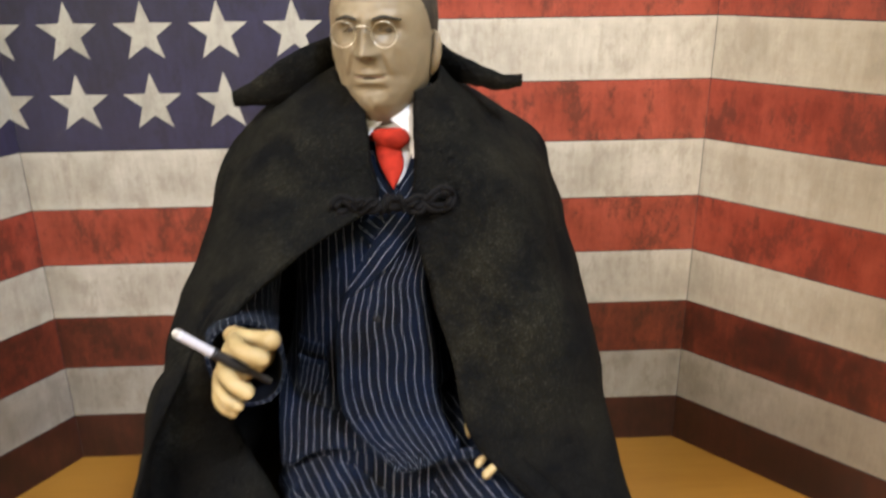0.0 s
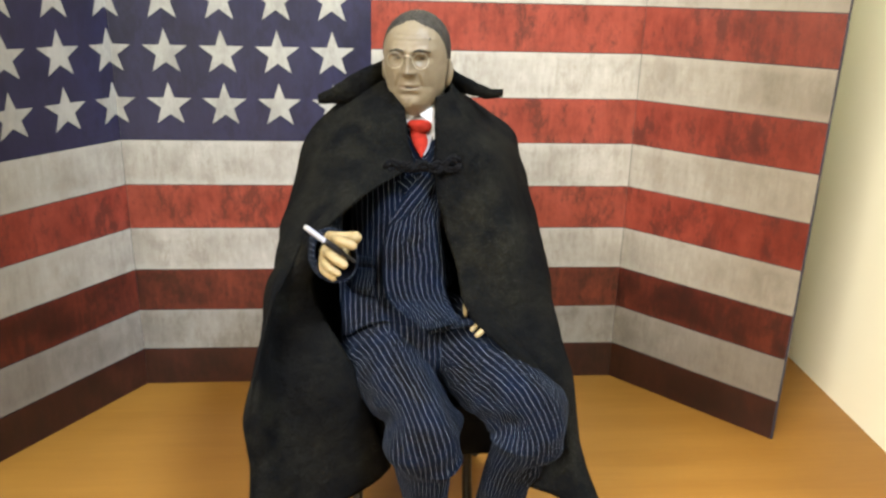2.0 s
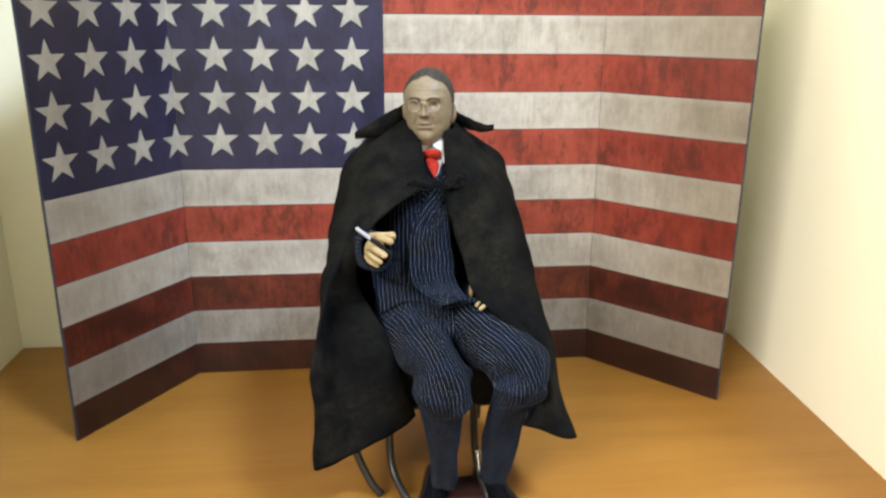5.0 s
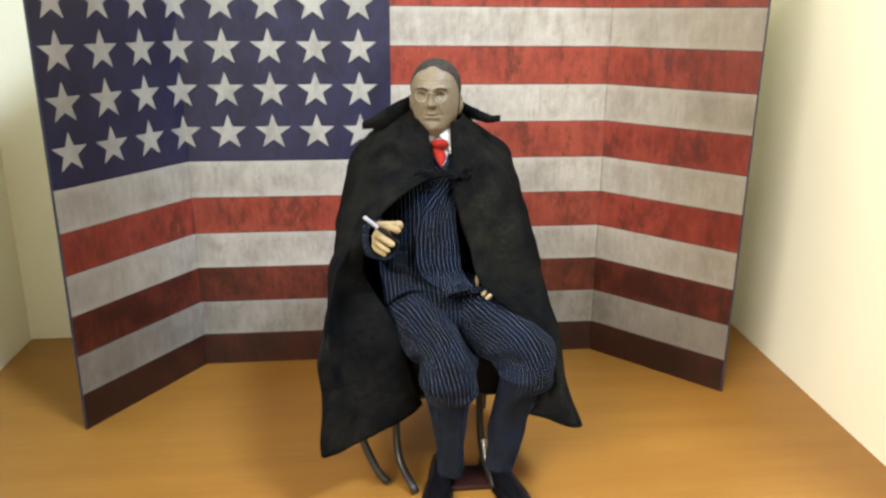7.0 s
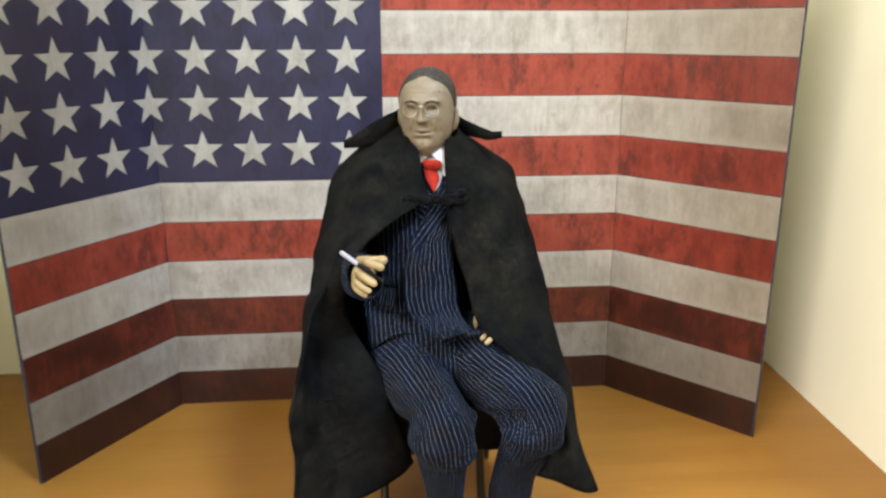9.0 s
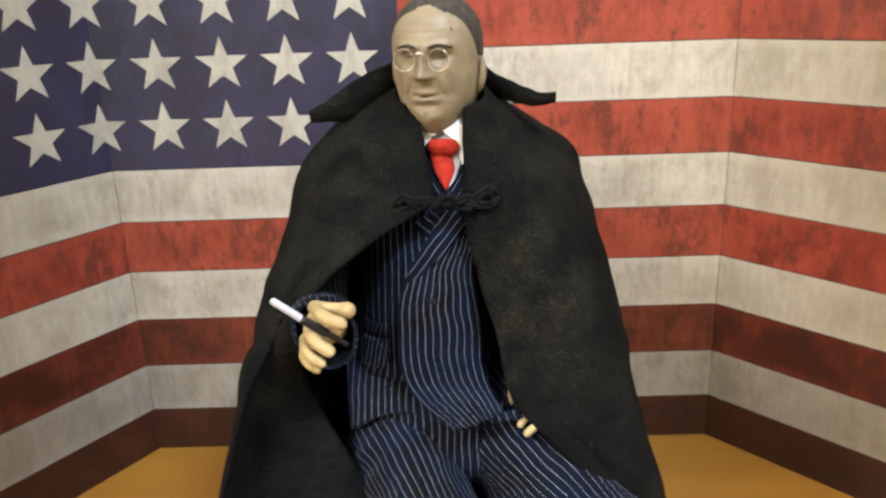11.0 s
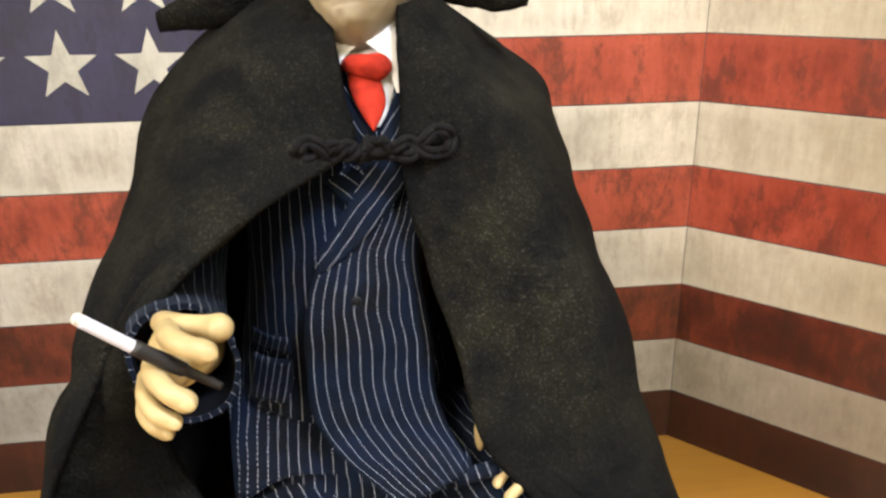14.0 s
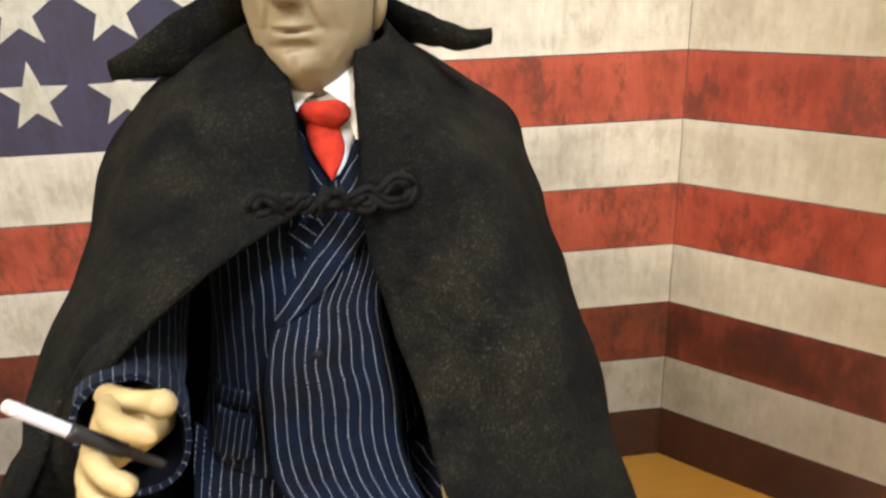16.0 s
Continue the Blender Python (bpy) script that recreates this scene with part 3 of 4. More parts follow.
# shirt collar and neck
limb(FIG, [mm(12, -109, 166), mm(11.7, -110.5, 180)], [8.4 * MM, 8.2 * MM], M_SKIN, 6)
rows = []
for z, r in ((168.5, 10.8), (173, 11.2), (179.0, 10.9), (179.4, 10.2)):
    row = []
    for j in range(33):
        a = radians(16 + 328 * j / 32)
        row.append(mm(12 - math.sin(a) * r, -109.5 - math.cos(a) * r * 1.05, z - 0.6 * math.cos(a) - (z - 168.5) * 0.42 * max(0.0, math.cos(a)) ** 2))
    rows.append(row)
grid(FIG, rows, M_SHIRT)
WINGS = (
    ([(12.2, -120.6, 173.4), (15.6, -121.6, 170.6), (17.2, -123.2, 164.8)], [(17.6, -117.5, 177.0), (19.0, -120.0, 171.0), (18.2, -122.6, 164.6)]),
    ([(10.6, -120.4, 172.8), (8.6, -121.2, 171.4), (7.7, -122.0, 169.9)], [(6.6, -117.5, 174.4), (6.5, -119.6, 172.4), (7.2, -121.6, 170.0)]),
)
for edge, outer in WINGS:
    a, b = spline([mm(*p) for p in edge], 10), spline([mm(*p) for p in outer], 10)
    grid(FIG, [[p.lerp(q, k / 6) + mm(0, -0.5 * math.sin(math.pi * k / 6), 0) for k in range(7)] for p, q in zip(a, b)], M_SHIRT)

# lap, thighs, knees, shins, and the folds at the top of the thighs
waist = spline([mm(-18.5, -120, 109.5), mm(-12, -127.5, 109.5), mm(-4, -133.5, 109.5), mm(5, -136, 109.5), mm(14, -136, 109)], 40)
crease = spline([mm(-16.0, -143, 95.5), mm(-13.2, -147, 98.0), mm(-9.0, -148, 101.2), mm(-3.4, -149.2, 103.7), mm(3.0, -150.4, 103.9), mm(8.4, -152.8, 103.3), mm(13.6, -155.5, 102.6)], 40)
rows = []
for i in range(20):
    t = i / 17
    row = []
    for k, (a, b) in enumerate(zip(waist, crease)):
        p = a.lerp(b, min(t, 1.0))
        swell = 1.8 * math.sin(math.pi * min(t, 1.0)) ** 1.2 + 0.7 * min(t, 1.0) * noise.noise(Vector((k * 0.16, t * 2.0, 4.0)))
        tuck = max(0.0, t - 1.0) * 22
        row.append(p + mm(0, -swell + tuck * 1.2, 0.4 * swell - tuck * 0.8))
    rows.append(row)
grid(FIG, rows, M_SUIT, False, lambda i, j, p: (p.x + 0.08 * p.z, -i * 0.0007))
limb(FIG, [mm(14, -151, 99), mm(22, -155, 104), mm(31, -153.5, 104.6), mm(39, -148, 100)], [0.5 * MM, 1.0 * MM, 1.1 * MM, 0.6 * MM], M_SUIT, 30, 14, 6, wrinkle=0.0006, seed=5.0, across=True)
ball(FIG, mm(8, -126, 91), (24.5 * MM, 32 * MM, 17.5 * MM), M_SUIT, flat_uv=True, seg=48, rings=30)
limb(FIG, [mm(-4, -120, 86), mm(-3, -139, 86), mm(2.5, -154, 85), mm(8, -165, 80), mm(12, -170, 71), mm(13.0, -168, 63), mm(13.6, -163, 53), mm(14.0, -160.5, 38), mm(14, -158.5, 22), mm(14, -157.5, 9)], [14.0 * MM, 14.2 * MM, 13.8 * MM, 13.0 * MM, 13.2 * MM, 12.0 * MM, 9.8 * MM, 8.0 * MM, 6.8 * MM, 6.0 * MM], M_SUIT, 120, 56, 44, wrinkle=0.0020, seed=1.0, bunch=(0.52, 0.06, 0.0003), crease=(0.50, math.pi / 2, 0.0022), dents=[(0.61, 0.030, 0.0020, math.pi / 2), (0.545, 0.030, -0.0014, math.pi / 2), (0.36, 0.045, 0.0042, 0.0), (0.47, 0.04, -0.0022, 0.2), (0.46, 0.05, -0.0030, math.pi), (0.30, 0.15, 0.0016, 2.4), (0.20, 0.30, -0.0012, 1.5)])
limb(FIG, [mm(22, -120, 88), mm(28, -140, 89), mm(36, -154, 84.4), mm(43, -162, 80.8), mm(48.4, -167, 74), mm(49.3, -166, 66), mm(46.6, -161, 55), mm(43.5, -158.5, 40), mm(41, -157, 24), mm(39.5, -156, 9)], [14.2 * MM, 14.6 * MM, 14.2 * MM, 13.8 * MM, 13.4 * MM, 12.0 * MM, 9.8 * MM, 8.4 * MM, 7.2 * MM, 6.2 * MM], M_SUIT, 120, 56, 44, wrinkle=0.0020, seed=4.0, bunch=(0.52, 0.06, 0.0003), crease=(0.50, math.pi / 2, 0.0022), dents=[(0.61, 0.030, 0.0020, math.pi / 2), (0.545, 0.030, -0.0014, math.pi / 2), (0.43, 0.045, 0.0050, 0.3), (0.50, 0.035, -0.0024, 0.3), (0.44, 0.05, -0.0036, math.pi), (0.30, 0.15, 0.0014, 0.6), (0.22, 0.30, -0.0012, 1.8)])


def shoe(heel, toe):
    a, b = Vector((*heel, 0)), Vector((*toe, 0))
    d = (b - a).normalized()
    n = Vector((-d.y, d.x, 0))
    rows = []
    for s, w, h in ((0, 3.5, 7), (0.03, 5.0, 10), (0.15, 6.2, 12), (0.35, 6.0, 11.5), (0.55, 6.8, 9.0), (0.75, 7.2, 7.2), (0.9, 6.2, 6.2), (0.97, 4.3, 4.8), (1.0, 2.2, 3.0)):
        c = a.lerp(b, s)
        row = [c + n * w * math.cos(t) + Vector((0, 0, 2.2 + (h - 2.2) * max(0, math.sin(t)) ** 0.8)) for t in [math.pi * k / 12 for k in range(13)]]
        row += [c - n * (w + 0.5) + Vector((0, 0, 2.1)), c - n * (w + 0.5) + Vector((0, 0, 0.05)), c + n * (w + 0.5) + Vector((0, 0, 0.05)), c + n * (w + 0.5) + Vector((0, 0, 2.1))]
        rows.append([p * MM for p in row])
    vs = grid(FIG, rows, M_SHOE, True)
    cap(FIG, vs[0], M_SHOE, True)
    cap(FIG, vs[-1], M_SHOE)


shoe((13.5, -137.0), (5.0, -181.5))
shoe((36.0, -140.0), (48.5, -184.5))

# the raised arm's sleeve, open at the cuff
sleeve = [mm(-22, -110, 150), mm(-25, -122, 135), mm(-22.5, -140, 129), mm(-17.0, -160.5, 132.4)]
rows = limb(FIG, sleeve, [8.0 * MM, 8.6 * MM, 8.0 * MM, 7.4 * MM], M_SUIT, 24, 36, 30, (True, False), 1.28, 0.0007, 2.0)
inner = []
for k, t in ((0, 0.90), (3, 0.84), (8, 0.8)):
    ring = rows[-1 - k]
    mid = sum(ring, Vector()) / len(ring)
    inner.append([mid + (q - mid) * t for q in ring])
grid(FIG, [rows[-1], inner[0]], M_SUIT, True, lambda i, j, p: (30 * PITCH * j / 36, i * 0.004))
grid(FIG, inner, M_BUTTON, True)
# the arm at rest, under the cape
limb(FIG, [mm(33, -108, 156), mm(39, -112, 135), mm(40, -130, 112), mm(33, -146, 105)], [7 * MM, 8 * MM, 8.0 * MM, 5.5 * MM], M_SUIT, 24, 28, 22)

# palm and fingers that hold the cigarette holder
ball(FIG, mm(-18.0, -162.8, 135.2), (3.4 * MM, 5.6 * MM, 5.4 * MM), M_SKIN, Euler((radians(15), radians(12), 0)).to_matrix())
limb(FIG, [mm(-17.0, -152, 131), mm(-18.0, -162, 134)], [4.6 * MM, 4.2 * MM], M_SKIN, 8)


def finger(points, radii, nail=True):
    pts = [mm(*p) for p in points]
    limb(FIG, pts, [r * MM for r in radii], M_SKIN, 22, 18, round_end=True)
    limb(FIG, [pts[0], pts[0] + (pts[0] - pts[1]).normalized() * 0.3 * MM], [radii[0] * MM] * 2, M_SKIN, 3, 18, round_end=True)
    if nail:
        ahead = (pts[-1] - pts[-2]).normalized()
        out = Vector((0, -1, 0.5))
        out = (out - ahead * out.dot(ahead)).normalized()
        side = ahead.cross(out)
        turn = Matrix((side, ahead, out)).transposed()
        ball(FIG, pts[-1] + ahead * 0.35 * MM + out * radii[-1] * 0.80 * MM, (radii[-1] * 0.62 * MM, radii[-1] * 0.8 * MM, 0.34 * MM), M_SKIN, turn, 14, 8)


finger([(-18.6, -162.0, 139.8), (-15.5, -165.5, 140.8), (-12.6, -167.0, 141.3), (-10.3, -168.0, 141.3)], [1.72, 1.63, 1.49, 2.00], False)
finger([(-17.4, -166.0, 140.6), (-15.8, -171.0, 141.6), (-13.4, -173.0, 141.3), (-11.3, -173.0, 140.3)], [1.58, 1.58, 1.49, 1.58])
finger([(-19.6, -166.0, 136.0), (-18.2, -172.0, 137.1), (-16.0, -175.0, 136.2), (-13.9, -175.5, 134.9)], [1.58, 1.53, 1.40, 1.49])
finger([(-20.8, -166.0, 133.6), (-19.6, -172.0, 134.1), (-17.8, -175.0, 133.3), (-15.9, -175.3, 132.1)], [1.40, 1.30, 1.21, 1.26])
finger([(-21.2, -165.5, 131.4), (-20.4, -171.0, 131.4), (-18.7, -174.0, 130.9), (-17.1, -174.4, 130.0)], [1.21, 1.12, 1.02, 1.04])
# fingers of the resting arm, under the cape's edge
ball(FIG, mm(28.6, -146.0, 106.8), (0.95 * MM, 2.2 * MM, 3.3 * MM), M_SKIN)
finger([(34.5, -150, 105.0), (32.0, -153.5, 104.2), (30.2, -155.0, 102.7)], [1.0, 1.0, 0.95])
finger([(36.5, -152, 104.0), (34.0, -156.5, 103.4), (31.6, -158.0, 101.9)], [1.05, 1.0, 1.0])

# the head
HEAD_AT, HEAD_TURN = mm(11.6, -110.5, 191.3), Euler((radians(2), 0, radians(-14))).to_matrix() * 1.045


def bell(v, middle, width):
    return math.exp(-(((v - middle) / width) ** 2))


def head_shape(p):
    x, y, z = p / MM
    front_side = max(0.0, min(1.0, -y / 9.0))
    if z < 0:
        t = -z / 17.8
        z *= 1 + 0.20 * t
        x *= 1 + 0.02 * math.sin(math.pi * min(t * 1.25, 1)) - 0.03 * t - 0.15 * max(0, t - 0.5)
        y -= 2.8 * t * front_side
        y *= 1 - 0.12 * t if y > 0 else 1
    else:
        x *= 1 + 0.05 * math.sin(math.pi * z / 17.8)
        n = min(0.985, z / 17.6)
        full = math.sqrt((1 - n ** 2.7) / (1 - n * n))
        x, y = x * full, y * (1 + 0.6 * (full - 1))
        y *= 1 + 0.05 * math.sin(math.pi * z / 17.8)
    ax = abs(x)
    kept = z
    z -= 0.5 + 0.9 * max(0.0, min(1.0, (z + 6.0) / 3.0))
    out = 0.0
    # nose: a ridge that grows towards its tip, cut short underneath
    down = max(0.0, min(1.0, (3.2 - z) / 6.6))
    ridge = (0.9 + 3.1 * down ** 1.1) * bell(x, 0, 0.9 + 0.8 * down)
    out += ridge * (bell(z, 3.2, 1.6) if z > 3.2 else 1.0 if z > -3.2 else bell(z, -3.2, 0.95))
    out += 0.9 * bell(ax, 1.8, 0.7) * bell(z, -3.3, 0.95)
    # eye sockets, brow, cheeks
    out -= 2.8 * bell(ax, 4.2, 2.0) * bell(z, 1.3, 1.3)
    out -= 0.8 * bell(ax, 2.1, 0.8) * bell(z, 1.6, 1.4)
    out += 1.0 * bell(ax, 4.2, 2.8) * bell(z, 3.9, 0.9)
    out += 0.8 * bell(ax, 6.4, 2.0) * bell(z, -1.8, 1.8)
    out -= 0.8 * bell(ax, 6.3, 1.8) * bell(z, -7.4, 2.4)
    out -= 0.45 * bell(ax, 4.3, 1.6) * bell(z, -0.5, 0.45)
    # folds from the nose to the corners of the mouth
    out -= 0.65 * bell(ax, 2.9 - 0.42 * (z + 3.6), 0.55) * bell(z, -5.6, 1.9)
    out += 0.3 * bell(ax, 4.1 - 0.42 * (z + 3.6), 0.7) * bell(z, -5.4, 1.9)
    # mouth and chin
    out -= 0.45 * bell(x, 0, 0.7) * bell(z, -5.4, 0.7)
    out -= 1.25 * bell(x, 0, 3.1) * bell(z, -7.4 + 0.02 * x * x, 0.34)
    out += 0.45 * bell(x, 0, 2.6) * bell(z, -6.6, 0.45)
    out += 0.75 * bell(x, 0, 2.2) * bell(z, -8.3, 0.6)
    out -= 0.9 * bell(x, 0, 3.0) * bell(z, -9.9, 0.7)
    out += 1.5 * bell(x, 0, 3.6) * bell(z, -13.4, 2.4)
    out -= 0.35 * bell(x, 0, 0.6) * bell(z, -13.2, 1.4)
    out -= 0.22 * bell(x, 0, 5.0) * (bell(z, 7.0, 0.35) + bell(z, 8.6, 0.35))
    out += 0.22 * noise.noise(Vector((x * 0.6, y * 0.6, z * 0.6)))
    z = kept
    y -= out * front_side
    return Vector((x, y, z)) * MM


def hair_shape(p):
    """The same head a little larger where the hair grows, and a little smaller elsewhere."""
    q = head_shape(p)
    x, y, z = q / MM
    y = max(-17.0, min(14.0, y))
    marks = [(-17.0, 13.0), (-9.0, 12.2), (-6.0, 6.0), (-3.5, 1.0), (0.0, 0.5), (4.0, -9.0), (14.0, -12.0)]
    for (ya, za), (yb, zb) in zip(marks, marks[1:]):
        if ya <= y <= yb:
            line = za + (zb - za) * (y - ya) / (yb - ya)
    line += 0.9 * math.cos(x * 0.55) if y < -8 else 0
    grown = max(0.0, min(1.0, (z - line) / 2.2))
    comb = (0.5 * math.sin(x * 4.2 + 1.6 * math.sin(y * 0.4)) + 0.5 * noise.noise(Vector((x * 1.4, y * 0.25, z * 0.3)))) * grown
    return q * (1 + (-0.03 + 0.052 * grown ** 0.5 + 0.010 * comb))


ball(FIG, HEAD_AT, (11.4 * MM, 15.2 * MM, 17.6 * MM), M_FACE, HEAD_TURN, 176, 150, head_shape)
ball(FIG, HEAD_AT, (11.4 * MM, 15.2 * MM, 17.3 * MM), M_HAIR, HEAD_TURN, 112, 84, hair_shape)
PROBE = bmesh.new()
ball(PROBE, (0, 0, 0), (11.4 * MM, 15.2 * MM, 17.6 * MM), 0, None, 176, 150, head_shape)
TREE = BVHTree.FromBMesh(PROBE)
PROBE.free()


def on_face(x, z, proud=0.0):
    """The place of the face's surface straight ahead of (x, z), given in the head's own millimetres."""
    hit = TREE.ray_cast(mm(x, -40, z), Vector((0, 1, 0)))[0]
    return HEAD_AT + HEAD_TURN @ (hit + mm(0, -proud, 0))


def drawn(points, radii, mat, proud=0.0, steps=16):
    limb(FIG, [on_face(x, z, proud) for x, z in points], [r * MM for r in radii], mat, steps, 10)


for side in (-1, 1):
    ball(FIG, HEAD_AT + HEAD_TURN @ mm(10.8 if side > 0 else -10.4, -0.6 if side > 0 else 1.5, -3.6), (1.7 * MM, 3.4 * MM, 5.2 * MM), M_FACE, HEAD_TURN @ Euler((radians(10), radians(side * 6), radians(side * 38))).to_matrix(), 28, 22, lambda p: p - Vector((math.copysign(0.0016, p.x) * bell(p.y / MM, -0.5, 1.2) * bell(p.z / MM, 0.8, 2.4), 0, 0)))
    # brow, lids and eye
    drawn([(side * 1.7, 5.0), (side * 4.0, 5.5), (side * 7.0, 4.7)], [0.3, 0.45, 0.25], M_HAIR, -0.05)
    ball(FIG, on_face(side * 4.1, 2.5, -0.6), (1.7 * MM, 0.9 * MM, 0.7 * MM), M_FACE, HEAD_TURN, 18, 12)
    ball(FIG, on_face(side * 3.9, 2.5, 0.12), (0.9 * MM, 0.35 * MM, 0.66 * MM), M_EYE, HEAD_TURN, 14, 10)
    drawn([(side * 2.3, 2.4), (side * 4.1, 3.35), (side * 6.0, 2.3)], [0.2, 0.3, 0.2], M_FACE, 0.0)
    drawn([(side * 2.4, 2.7), (side * 4.1, 3.15), (side * 5.8, 2.5)], [0.16, 0.26, 0.16], M_EYE, 0.15)
    ball(FIG, on_face(side * 1.15, -2.8, -0.1), (0.6 * MM, 0.5 * MM, 0.28 * MM), M_LIP, HEAD_TURN, 12, 8)
drawn([(-3.5, -7.0), (-1.8, -6.85), (0, -6.9), (1.8, -6.85), (3.5, -7.0)], [0.12, 0.24, 0.26, 0.24, 0.12], M_LIP, -0.05, 24)
# a chip in the paint of the brow
ball(FIG, on_face(6.6, 9.0), (0.3 * MM, 0.25 * MM, 0.5 * MM), M_EYE, HEAD_TURN, 10, 8)
figurine = part("figurine", FIG, FIG_MATS)
tagged(figurine, "seated doll in navy pinstripe suit, white shirt, red tie", "figurine")

# ---- what the figurine wears and holds ----
eyeglasses = tagged(empty("eyeglasses"), "thin steel pince-nez eyeglasses on the figurine's nose", "eyeglasses")


def wire(name, points, radius, material, parent, label="", closed=False, steps=40):
    bm = bmesh.new()
    if closed:
        points = [*points, points[0]]
    limb(bm, points, [radius * MM] * 2, 0, steps, 8, ends=(not closed, not closed))
    if closed:
        bmesh.ops.remove_doubles(bm, verts=bm.verts, dist=0.03 * MM)
    return part(name, bm, material, parent, label)


def on_head(x, y, z):
    return HEAD_AT + HEAD_TURN @ mm(x, y, z)


for side in (-1, 1):
    ring = [on_head(side * 4.4 + 2.7 * math.cos(a), -17.0 + 0.5 * abs(math.cos(a)), 2.2 + 2.6 * math.sin(a)) for a in [2 * math.pi * k / 24 for k in range(24)]]
    wire("rim", ring, 0.11, METAL, eyeglasses, closed=True, steps=60)
wire("bridge", [on_head(-1.7, -17.2, 3.2), on_head(-0.8, -18.2, 3.9), on_head(0.8, -18.2, 3.9), on_head(1.7, -17.2, 3.2)], 0.24, METAL, eyeglasses, steps=16)

holder = tagged(empty("cigarette_holder"), "black cigarette holder with a white cigarette, held between fingers", "cigarette holder")
TIP, JOINT, MOUTH = mm(-25.5, -175.0, 147.2), mm(-19.8, -173.4, 142.0), mm(-10.4, -170.6, 134.0)


def turned(name, a, b, profile, material, label=""):
    bm = bmesh.new()
    limb(bm, [a.lerp(b, s) for s, _ in profile], [r * MM for _, r in profile], 0, 4 * len(profile), 20)
    return part(name, bm, material, holder, label)


turned("cigarette", TIP.lerp(JOINT, 0.13), JOINT.lerp(TIP, -0.1), [(0, 0.80), (0.5, 0.82), (1, 0.82)], PAPER, "white paper cigarette")
turned("ash", TIP, TIP.lerp(JOINT, 0.14), [(0, 0.45), (0.3, 0.72), (0.7, 0.78), (1, 0.80)], ASH, "grey ash tip")
turned("tube", JOINT, MOUTH, [(0, 1.0), (0.3, 1.02), (0.55, 0.98), (0.6, 0.75), (0.8, 0.65), (1, 0.55)], HOLDER, "black holder tube")

cape = tagged(empty("cape"), "black wool felt cape with wing collar, draped round the seated figurine", "cape")
RINGS = []


def hem(z, xl, yl, xr, yr, yb, re, rb, lb, le):
    """One level of the cape, from its right front edge round the back to its left one: sides, back, then the two bulges and edges."""
    xm = (xl + xr) / 2
    points = [re, rb, (xr, yr, z), (xr * 0.75 + xm * 0.25, (yr + 2 * yb) / 3, z), (xm, yb, z), (xl * 0.75 + xm * 0.25, (yl + 2 * yb) / 3, z), (xl, yl, z), lb, le]
    points = [(re[0] + 2.5, re[1] + 4.5, re[2] - 0.5), *points, (le[0] - 2.5, le[1] + 4.5, le[2] - 1.0)]
    RINGS.append(spline([mm(*p) for p in points], 129))


hem(184, 0, -110, 24, -108, -96, (18.6, -119.6, 179.5), (23.5, -116, 181.5), (1, -118, 181.5), (5.6, -121, 179.5))
hem(178.6, -11.2, -108, 28.4, -98, -88, (18.0, -122.5, 174), (26.5, -116.5, 177.5), (-3, -119.5, 177.5), (6.4, -124.5, 174))
hem(170.4, -22.4, -104, 40.4, -94, -80, (18.2, -126.5, 166), (30.5, -120.5, 170), (-9, -126, 170), (7.4, -129, 166))
hem(161, -30.5, -103, 53.5, -92, -76, (18.2, -129.5, 157), (35.5, -125.5, 160), (-15, -134, 161), (7.6, -132, 157.5))
hem(146, -34.3, -106, 58.3, -97, -75, (20, -135, 143), (41.5, -133, 145), (-24.5, -139, 148), (-8, -147, 150.0))
hem(129, -37.8, -128, 63.4, -104, -74, (25, -141, 127), (47.5, -140, 128), (-33.5, -150, 132), (-23.5, -154.5, 136.5))
hem(110, -41.2, -152.5, 66.6, -119, -72, (30.5, -154, 108), (53.5, -148, 109), (-38.2, -161, 111.5), (-28.8, -145, 112))
hem(86, -44.2, -163, 66.2, -138, -71, (46, -165, 93), (60, -159, 87), (-43.5, -174, 86), (-16.8, -155.5, 91))
hem(60, -44.8, -166, 68.6, -146, -70, (59, -161, 67), (66, -166, 63), (-43, -178, 58), (-7.0, -157, 65))
hem(37, -44.2, -168, 71.6, -152, -70, (52, -163, 43), (70.5, -176, 42), (-42, -178, 34), (-2, -151, 42))
DOWN = 96
columns = [spline([r[j] for r in RINGS], DOWN) for j in range(129)]
rows = []
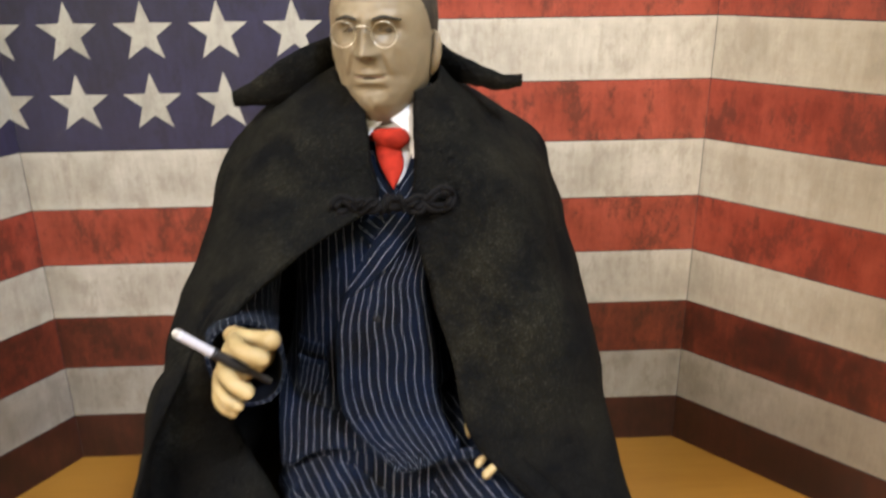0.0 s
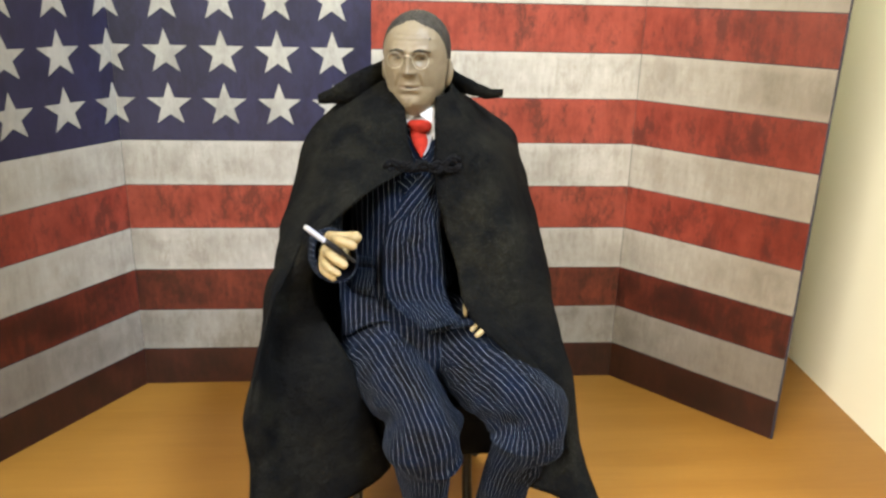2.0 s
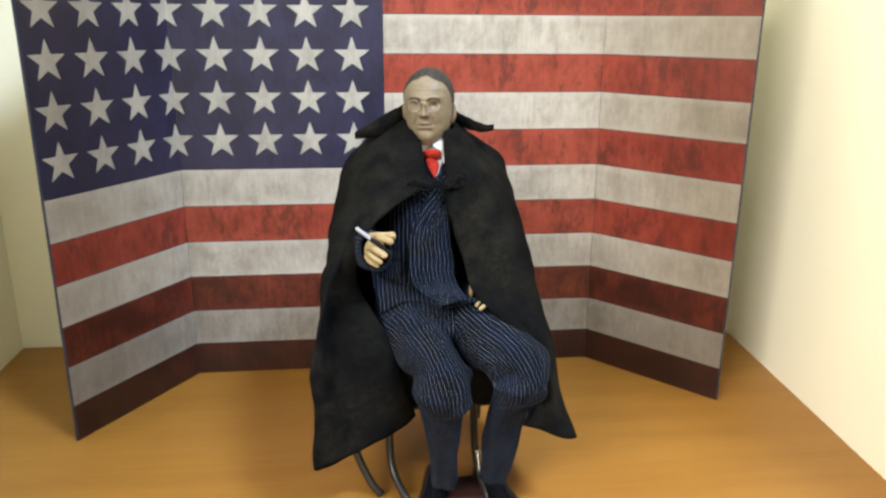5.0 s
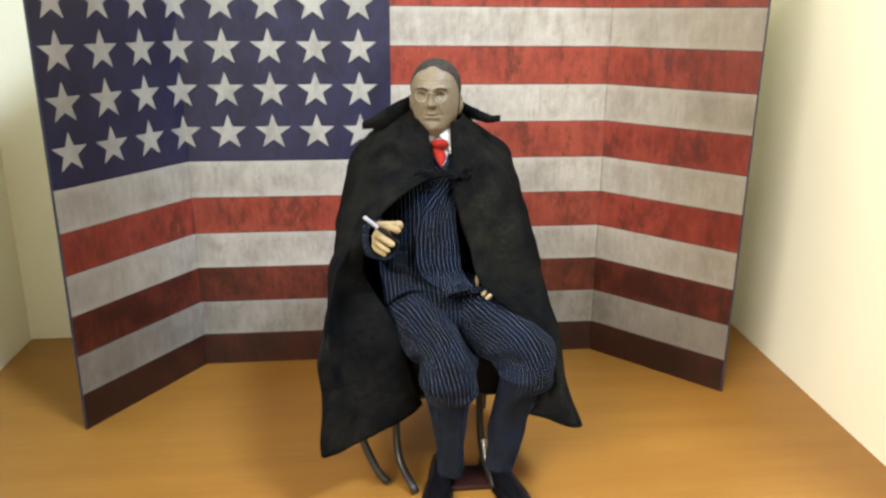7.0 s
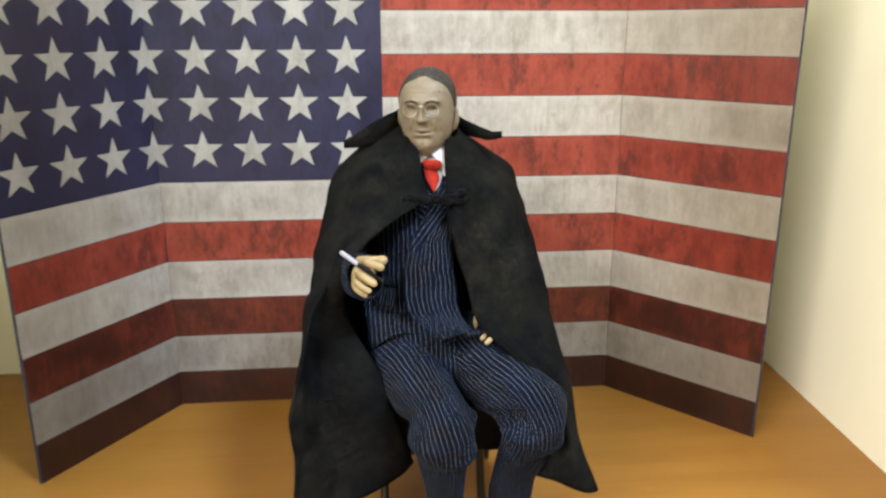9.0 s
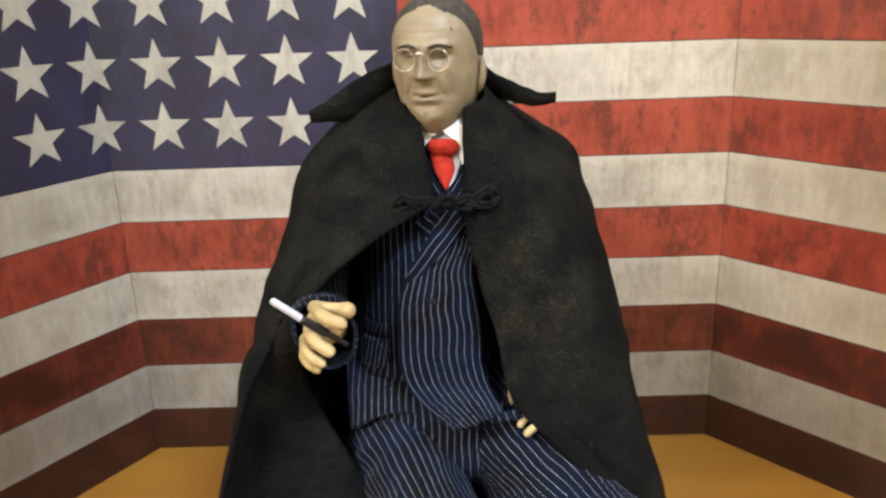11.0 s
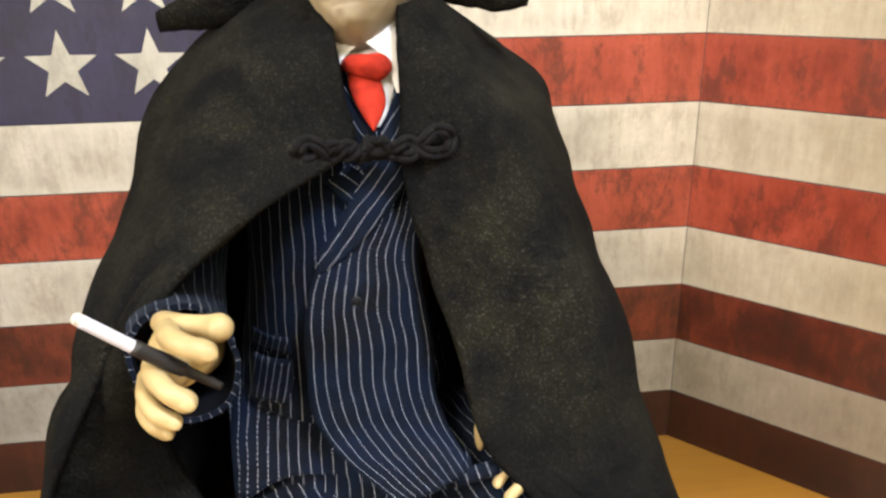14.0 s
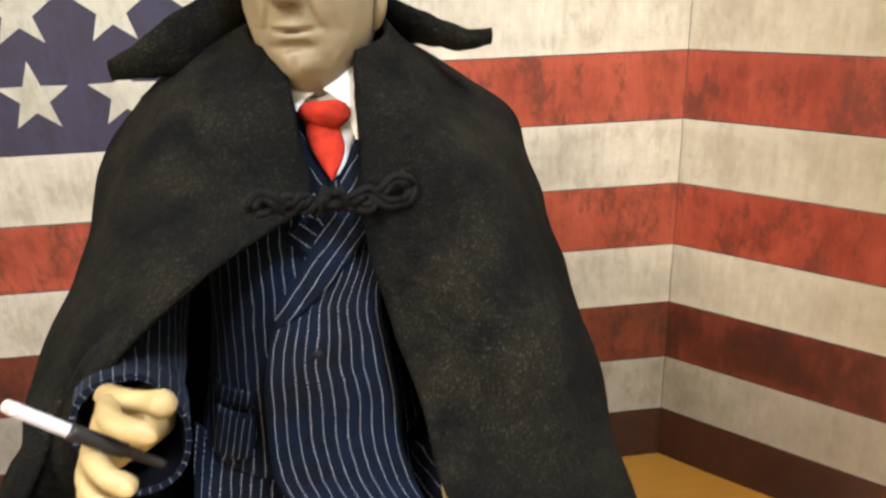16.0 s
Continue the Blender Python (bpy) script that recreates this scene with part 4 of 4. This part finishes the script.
for i in range(DOWN):
    row = []
    t = i / (DOWN - 1)
    for j in range(129):
        p = columns[j][i].copy()
        a, b = columns[min(j + 1, 128)][i], columns[max(j - 1, 0)][i]
        out = (a - b).cross(Vector((0, 0, 1))).normalized()
        s = j / 128
        drape = math.sin(s * 2 * math.pi * 9 + 1.3) * 0.6 + math.sin(s * 2 * math.pi * 17 + 0.4 + 2 * t) * 0.4
        soft = noise.noise(p * 42) * 1.5 + noise.noise(p * 105 + Vector((5, 0, 0))) * 0.75
        edge = min(1.0, min(j, 128 - j) / 10)
        soft += noise.noise(p * 70 + Vector((0, 9, 0))) * 1.1
        # a raised roll along each front edge with a hollow behind it, and a long fold from the shoulder to the hem
        low = min(1.0, max(0.0, (t - 0.22) / 0.15))
        soft += low * (1.3 * math.exp(-(((j - 110.5) / 3.2) ** 2)) - 1.7 * math.exp(-(((j - 102) / 4.5) ** 2)))
        lower = min(1.0, max(0.0, (t - 0.46) / 0.12)) * min(1.0, max(0.0, (1.0 - t) / 0.2))
        soft += lower * (2.6 * math.exp(-(((j - 115.5) / 2.4) ** 2)) - 8.5 * math.exp(-(((j - 107.5) / 2.6) ** 2)))
        soft += low * (2.4 * math.exp(-(((j - 23 - 6 * t) / 4.6) ** 2)) - 0.6 * math.exp(-(((j - 17.5) / 3.6) ** 2)) - 1.6 * math.exp(-(((j - 35 - 5 * t) / 4.6) ** 2)))
        # folds that spread from the two ends of the fastening
        for cx, turn in ((17.5, 0.6), (8.5, 2.2)):
            away = math.hypot(p.x / MM - cx, p.z / MM - 157)
            if p.y < -0.105 and (p.x / MM - 13) * (cx - 13) > 0:
                angle = math.atan2(p.z / MM - 157, abs(p.x / MM - cx))
                soft += 0.95 * math.sin(6.5 * angle + turn + 0.02 * away) * math.exp(-((away / 38) ** 2)) * min(1.0, max(0.0, away - 10) / 12)
        p += out * (drape * max(0, t - 0.25) * 1.3 * edge + soft * min(1, t * 5) * (0.35 + 0.65 * edge) - 3.4 * low * max(0.0, 1 - j / 9) ** 1.6) * MM
        row.append(p)
    rows.append(row)
bm = bmesh.new()
grid(bm, rows)
cloth = part("cloth", bm, FELT, cape)
solid = cloth.modifiers.new("thickness", "SOLIDIFY")
solid.thickness, solid.offset = 0.0011, 0.0

# its front edges are rolled under
for j in (3, 125):
    bm = bmesh.new()
    roll = [rows[i][j] + noise.noise_vector(rows[i][j] * 90) * 0.5 * MM for i in range(6, DOWN, 3)]
    limb(bm, roll, [0.9 * MM, 1.2 * MM, 2.2 * MM, 2.6 * MM, 2.2 * MM], 0, 90, 14, wrinkle=0.0006, seed=j, round_end=True)
    part("rolled_edge", bm, FELT, cape)

# the wing collar, a thick folded band round the neck
bm = bmesh.new()
band = spline([mm(-25.0, -112, 177.2), mm(-18, -113, 179.3), mm(-11, -112, 182.2), mm(-4, -108, 185.4), mm(2, -99, 187), mm(12, -94.5, 187.5), mm(21, -98, 187), mm(27, -103.5, 183.6), mm(33.5, -107, 181.4), mm(39.5, -108.5, 179.7), mm(44.4, -108.5, 180.1)], 60)
half = numbers([1.7, 4.0, 5.6, 5.8, 5.5, 5.5, 5.4, 4.6, 3.0, 2.4, 1.8], 60)
thick = numbers([0.8, 1.6, 2.0, 2.0, 2.0, 2.0, 2.0, 2.0, 1.9, 1.7, 1.5], 60)
rows = []
for i, p in enumerate(band):
    ahead = (band[min(i + 1, 59)] - band[max(i - 1, 0)]).normalized()
    out = ahead.cross(Vector((0, 0, 1))).normalized()
    tilt = (Vector((0, 0, 1)) + out * 0.25).normalized()
    wobble = noise.noise(p * 130) * 0.7 + noise.noise(p * 420) * 0.5
    rows.append([p + tilt * (half[i] + wobble) * math.sin(a) * MM + out * thick[i] * math.cos(a) * MM for a in [2 * math.pi * k / 20 for k in range(20)]])
vs = grid(bm, rows, 0, True)
cap(bm, vs[0], 0, True)
cap(bm, vs[-1])
part("collar", bm, FELT, cape)


# the braided cord fastening
def frog(x0, x1, y0, y1, z0, lift, way):
    """A doubled cord laid in a knot on the cape's front; way holds places along and across it, from the middle out and back."""
    bm = bmesh.new()
    line = spline([(s, 0, v) for s, v in way], 90)
    for lane in (-0.54, 0.54):
        pts = []
        for k, p in enumerate(line):
            d = line[min(k + 1, 89)] - line[max(k - 1, 0)]
            d = Vector((d.x * abs(x1 - x0), 0, d.z)).normalized()
            s, v = p.x - d.z * lane / abs(x1 - x0), p.z + d.x * lane
            pts.append(mm(x0 + (x1 - x0) * s, y0 + (y1 - y0) * s - 0.7 - 0.5 * math.sin(k * 0.42), z0 + lift * (1 - s) + 1.02 * v))
        limb(bm, pts, [0.64 * MM] * 2, 0, 160, 10, round_end=True)
    return part("clasp", bm, CORD, cape, "black braided cord clasp")


frog(-0.6, 9.6, -137.0, -134.2, 157.0, 0.6, [(1, 0.5), (0.82, -0.9), (0.6, 1.0), (0.38, -1.0), (0.14, -1.5), (0.04, 0), (0.14, 1.6), (0.38, 1.2), (0.6, -1.0), (0.82, 0.9), (1, -0.5)])
frog(26.4, 15.6, -131.6, -133.8, 156.6, 0.8, [(1, 0.5), (0.75, 1.1), (0.42, -1.3), (0.16, -1.6), (0.05, 0.2), (0.15, 2.1), (0.38, 2.0), (0.58, 0.2), (0.74, -1.3), (1, -0.6)])
bm = bmesh.new()
for k in range(4):
    a = k * 0.8
    pts = [mm(12.6 + (k - 1.5) * 1.3 + 0.7 * math.sin(b), -133.4 - 1.6 * math.cos(b), 156.8 + 1.9 * math.sin(b + a)) for b in [2 * math.pi * i / 12 for i in range(13)]]
    limb(bm, pts, [0.7 * MM] * 2, 0, 30, 8)
limb(bm, [mm(8, -133, 156.8), mm(13, -134, 156.6), mm(18, -132.4, 156.4)], [0.9 * MM, 1.2 * MM, 0.9 * MM], 0, 14, 10)
part("clasp_knot", bm, CORD, cape, "black knotted cord")

# ---- an unseen pendant lamp and window, added over and behind the camera ----
added_pendant_lamp = tagged(empty("added_pendant_lamp"), "unseen white glass pendant lamp on a thin rod, added for the cool light", "pendant lamp")
bm = bmesh.new()
limb(bm, [Vector((0.44, -0.64, 1.26)), Vector((0.44, -0.64, 1.70))], [0.006] * 2, 0, 4, 14)
part("rod", bm, CHROME, added_pendant_lamp)
bm = bmesh.new()
limb(bm, [Vector((0.44, -0.64, 1.19)), Vector((0.44, -0.64, 1.24)), Vector((0.44, -0.64, 1.28))], [0.22, 0.16, 0.03], 0, 12, 40)
part("shade", bm, LAMP_GLASS, added_pendant_lamp)
window = tagged(empty("added_window_1"), "unseen white framed window, added for the warm light", kind="structure")
for lo, hi in (((-1.30, -1.38, 0.40), (-1.26, -1.32, 1.50)), ((-0.24, -1.38, 0.40), (-0.20, -1.32, 1.50)), ((-1.26, -1.38, 0.40), (-0.24, -1.32, 0.44)), ((-1.26, -1.38, 1.46), (-0.24, -1.32, 1.50))):
    part("window_frame", block(bmesh.new(), lo, hi), WALL_PAINT, window, smooth=False)
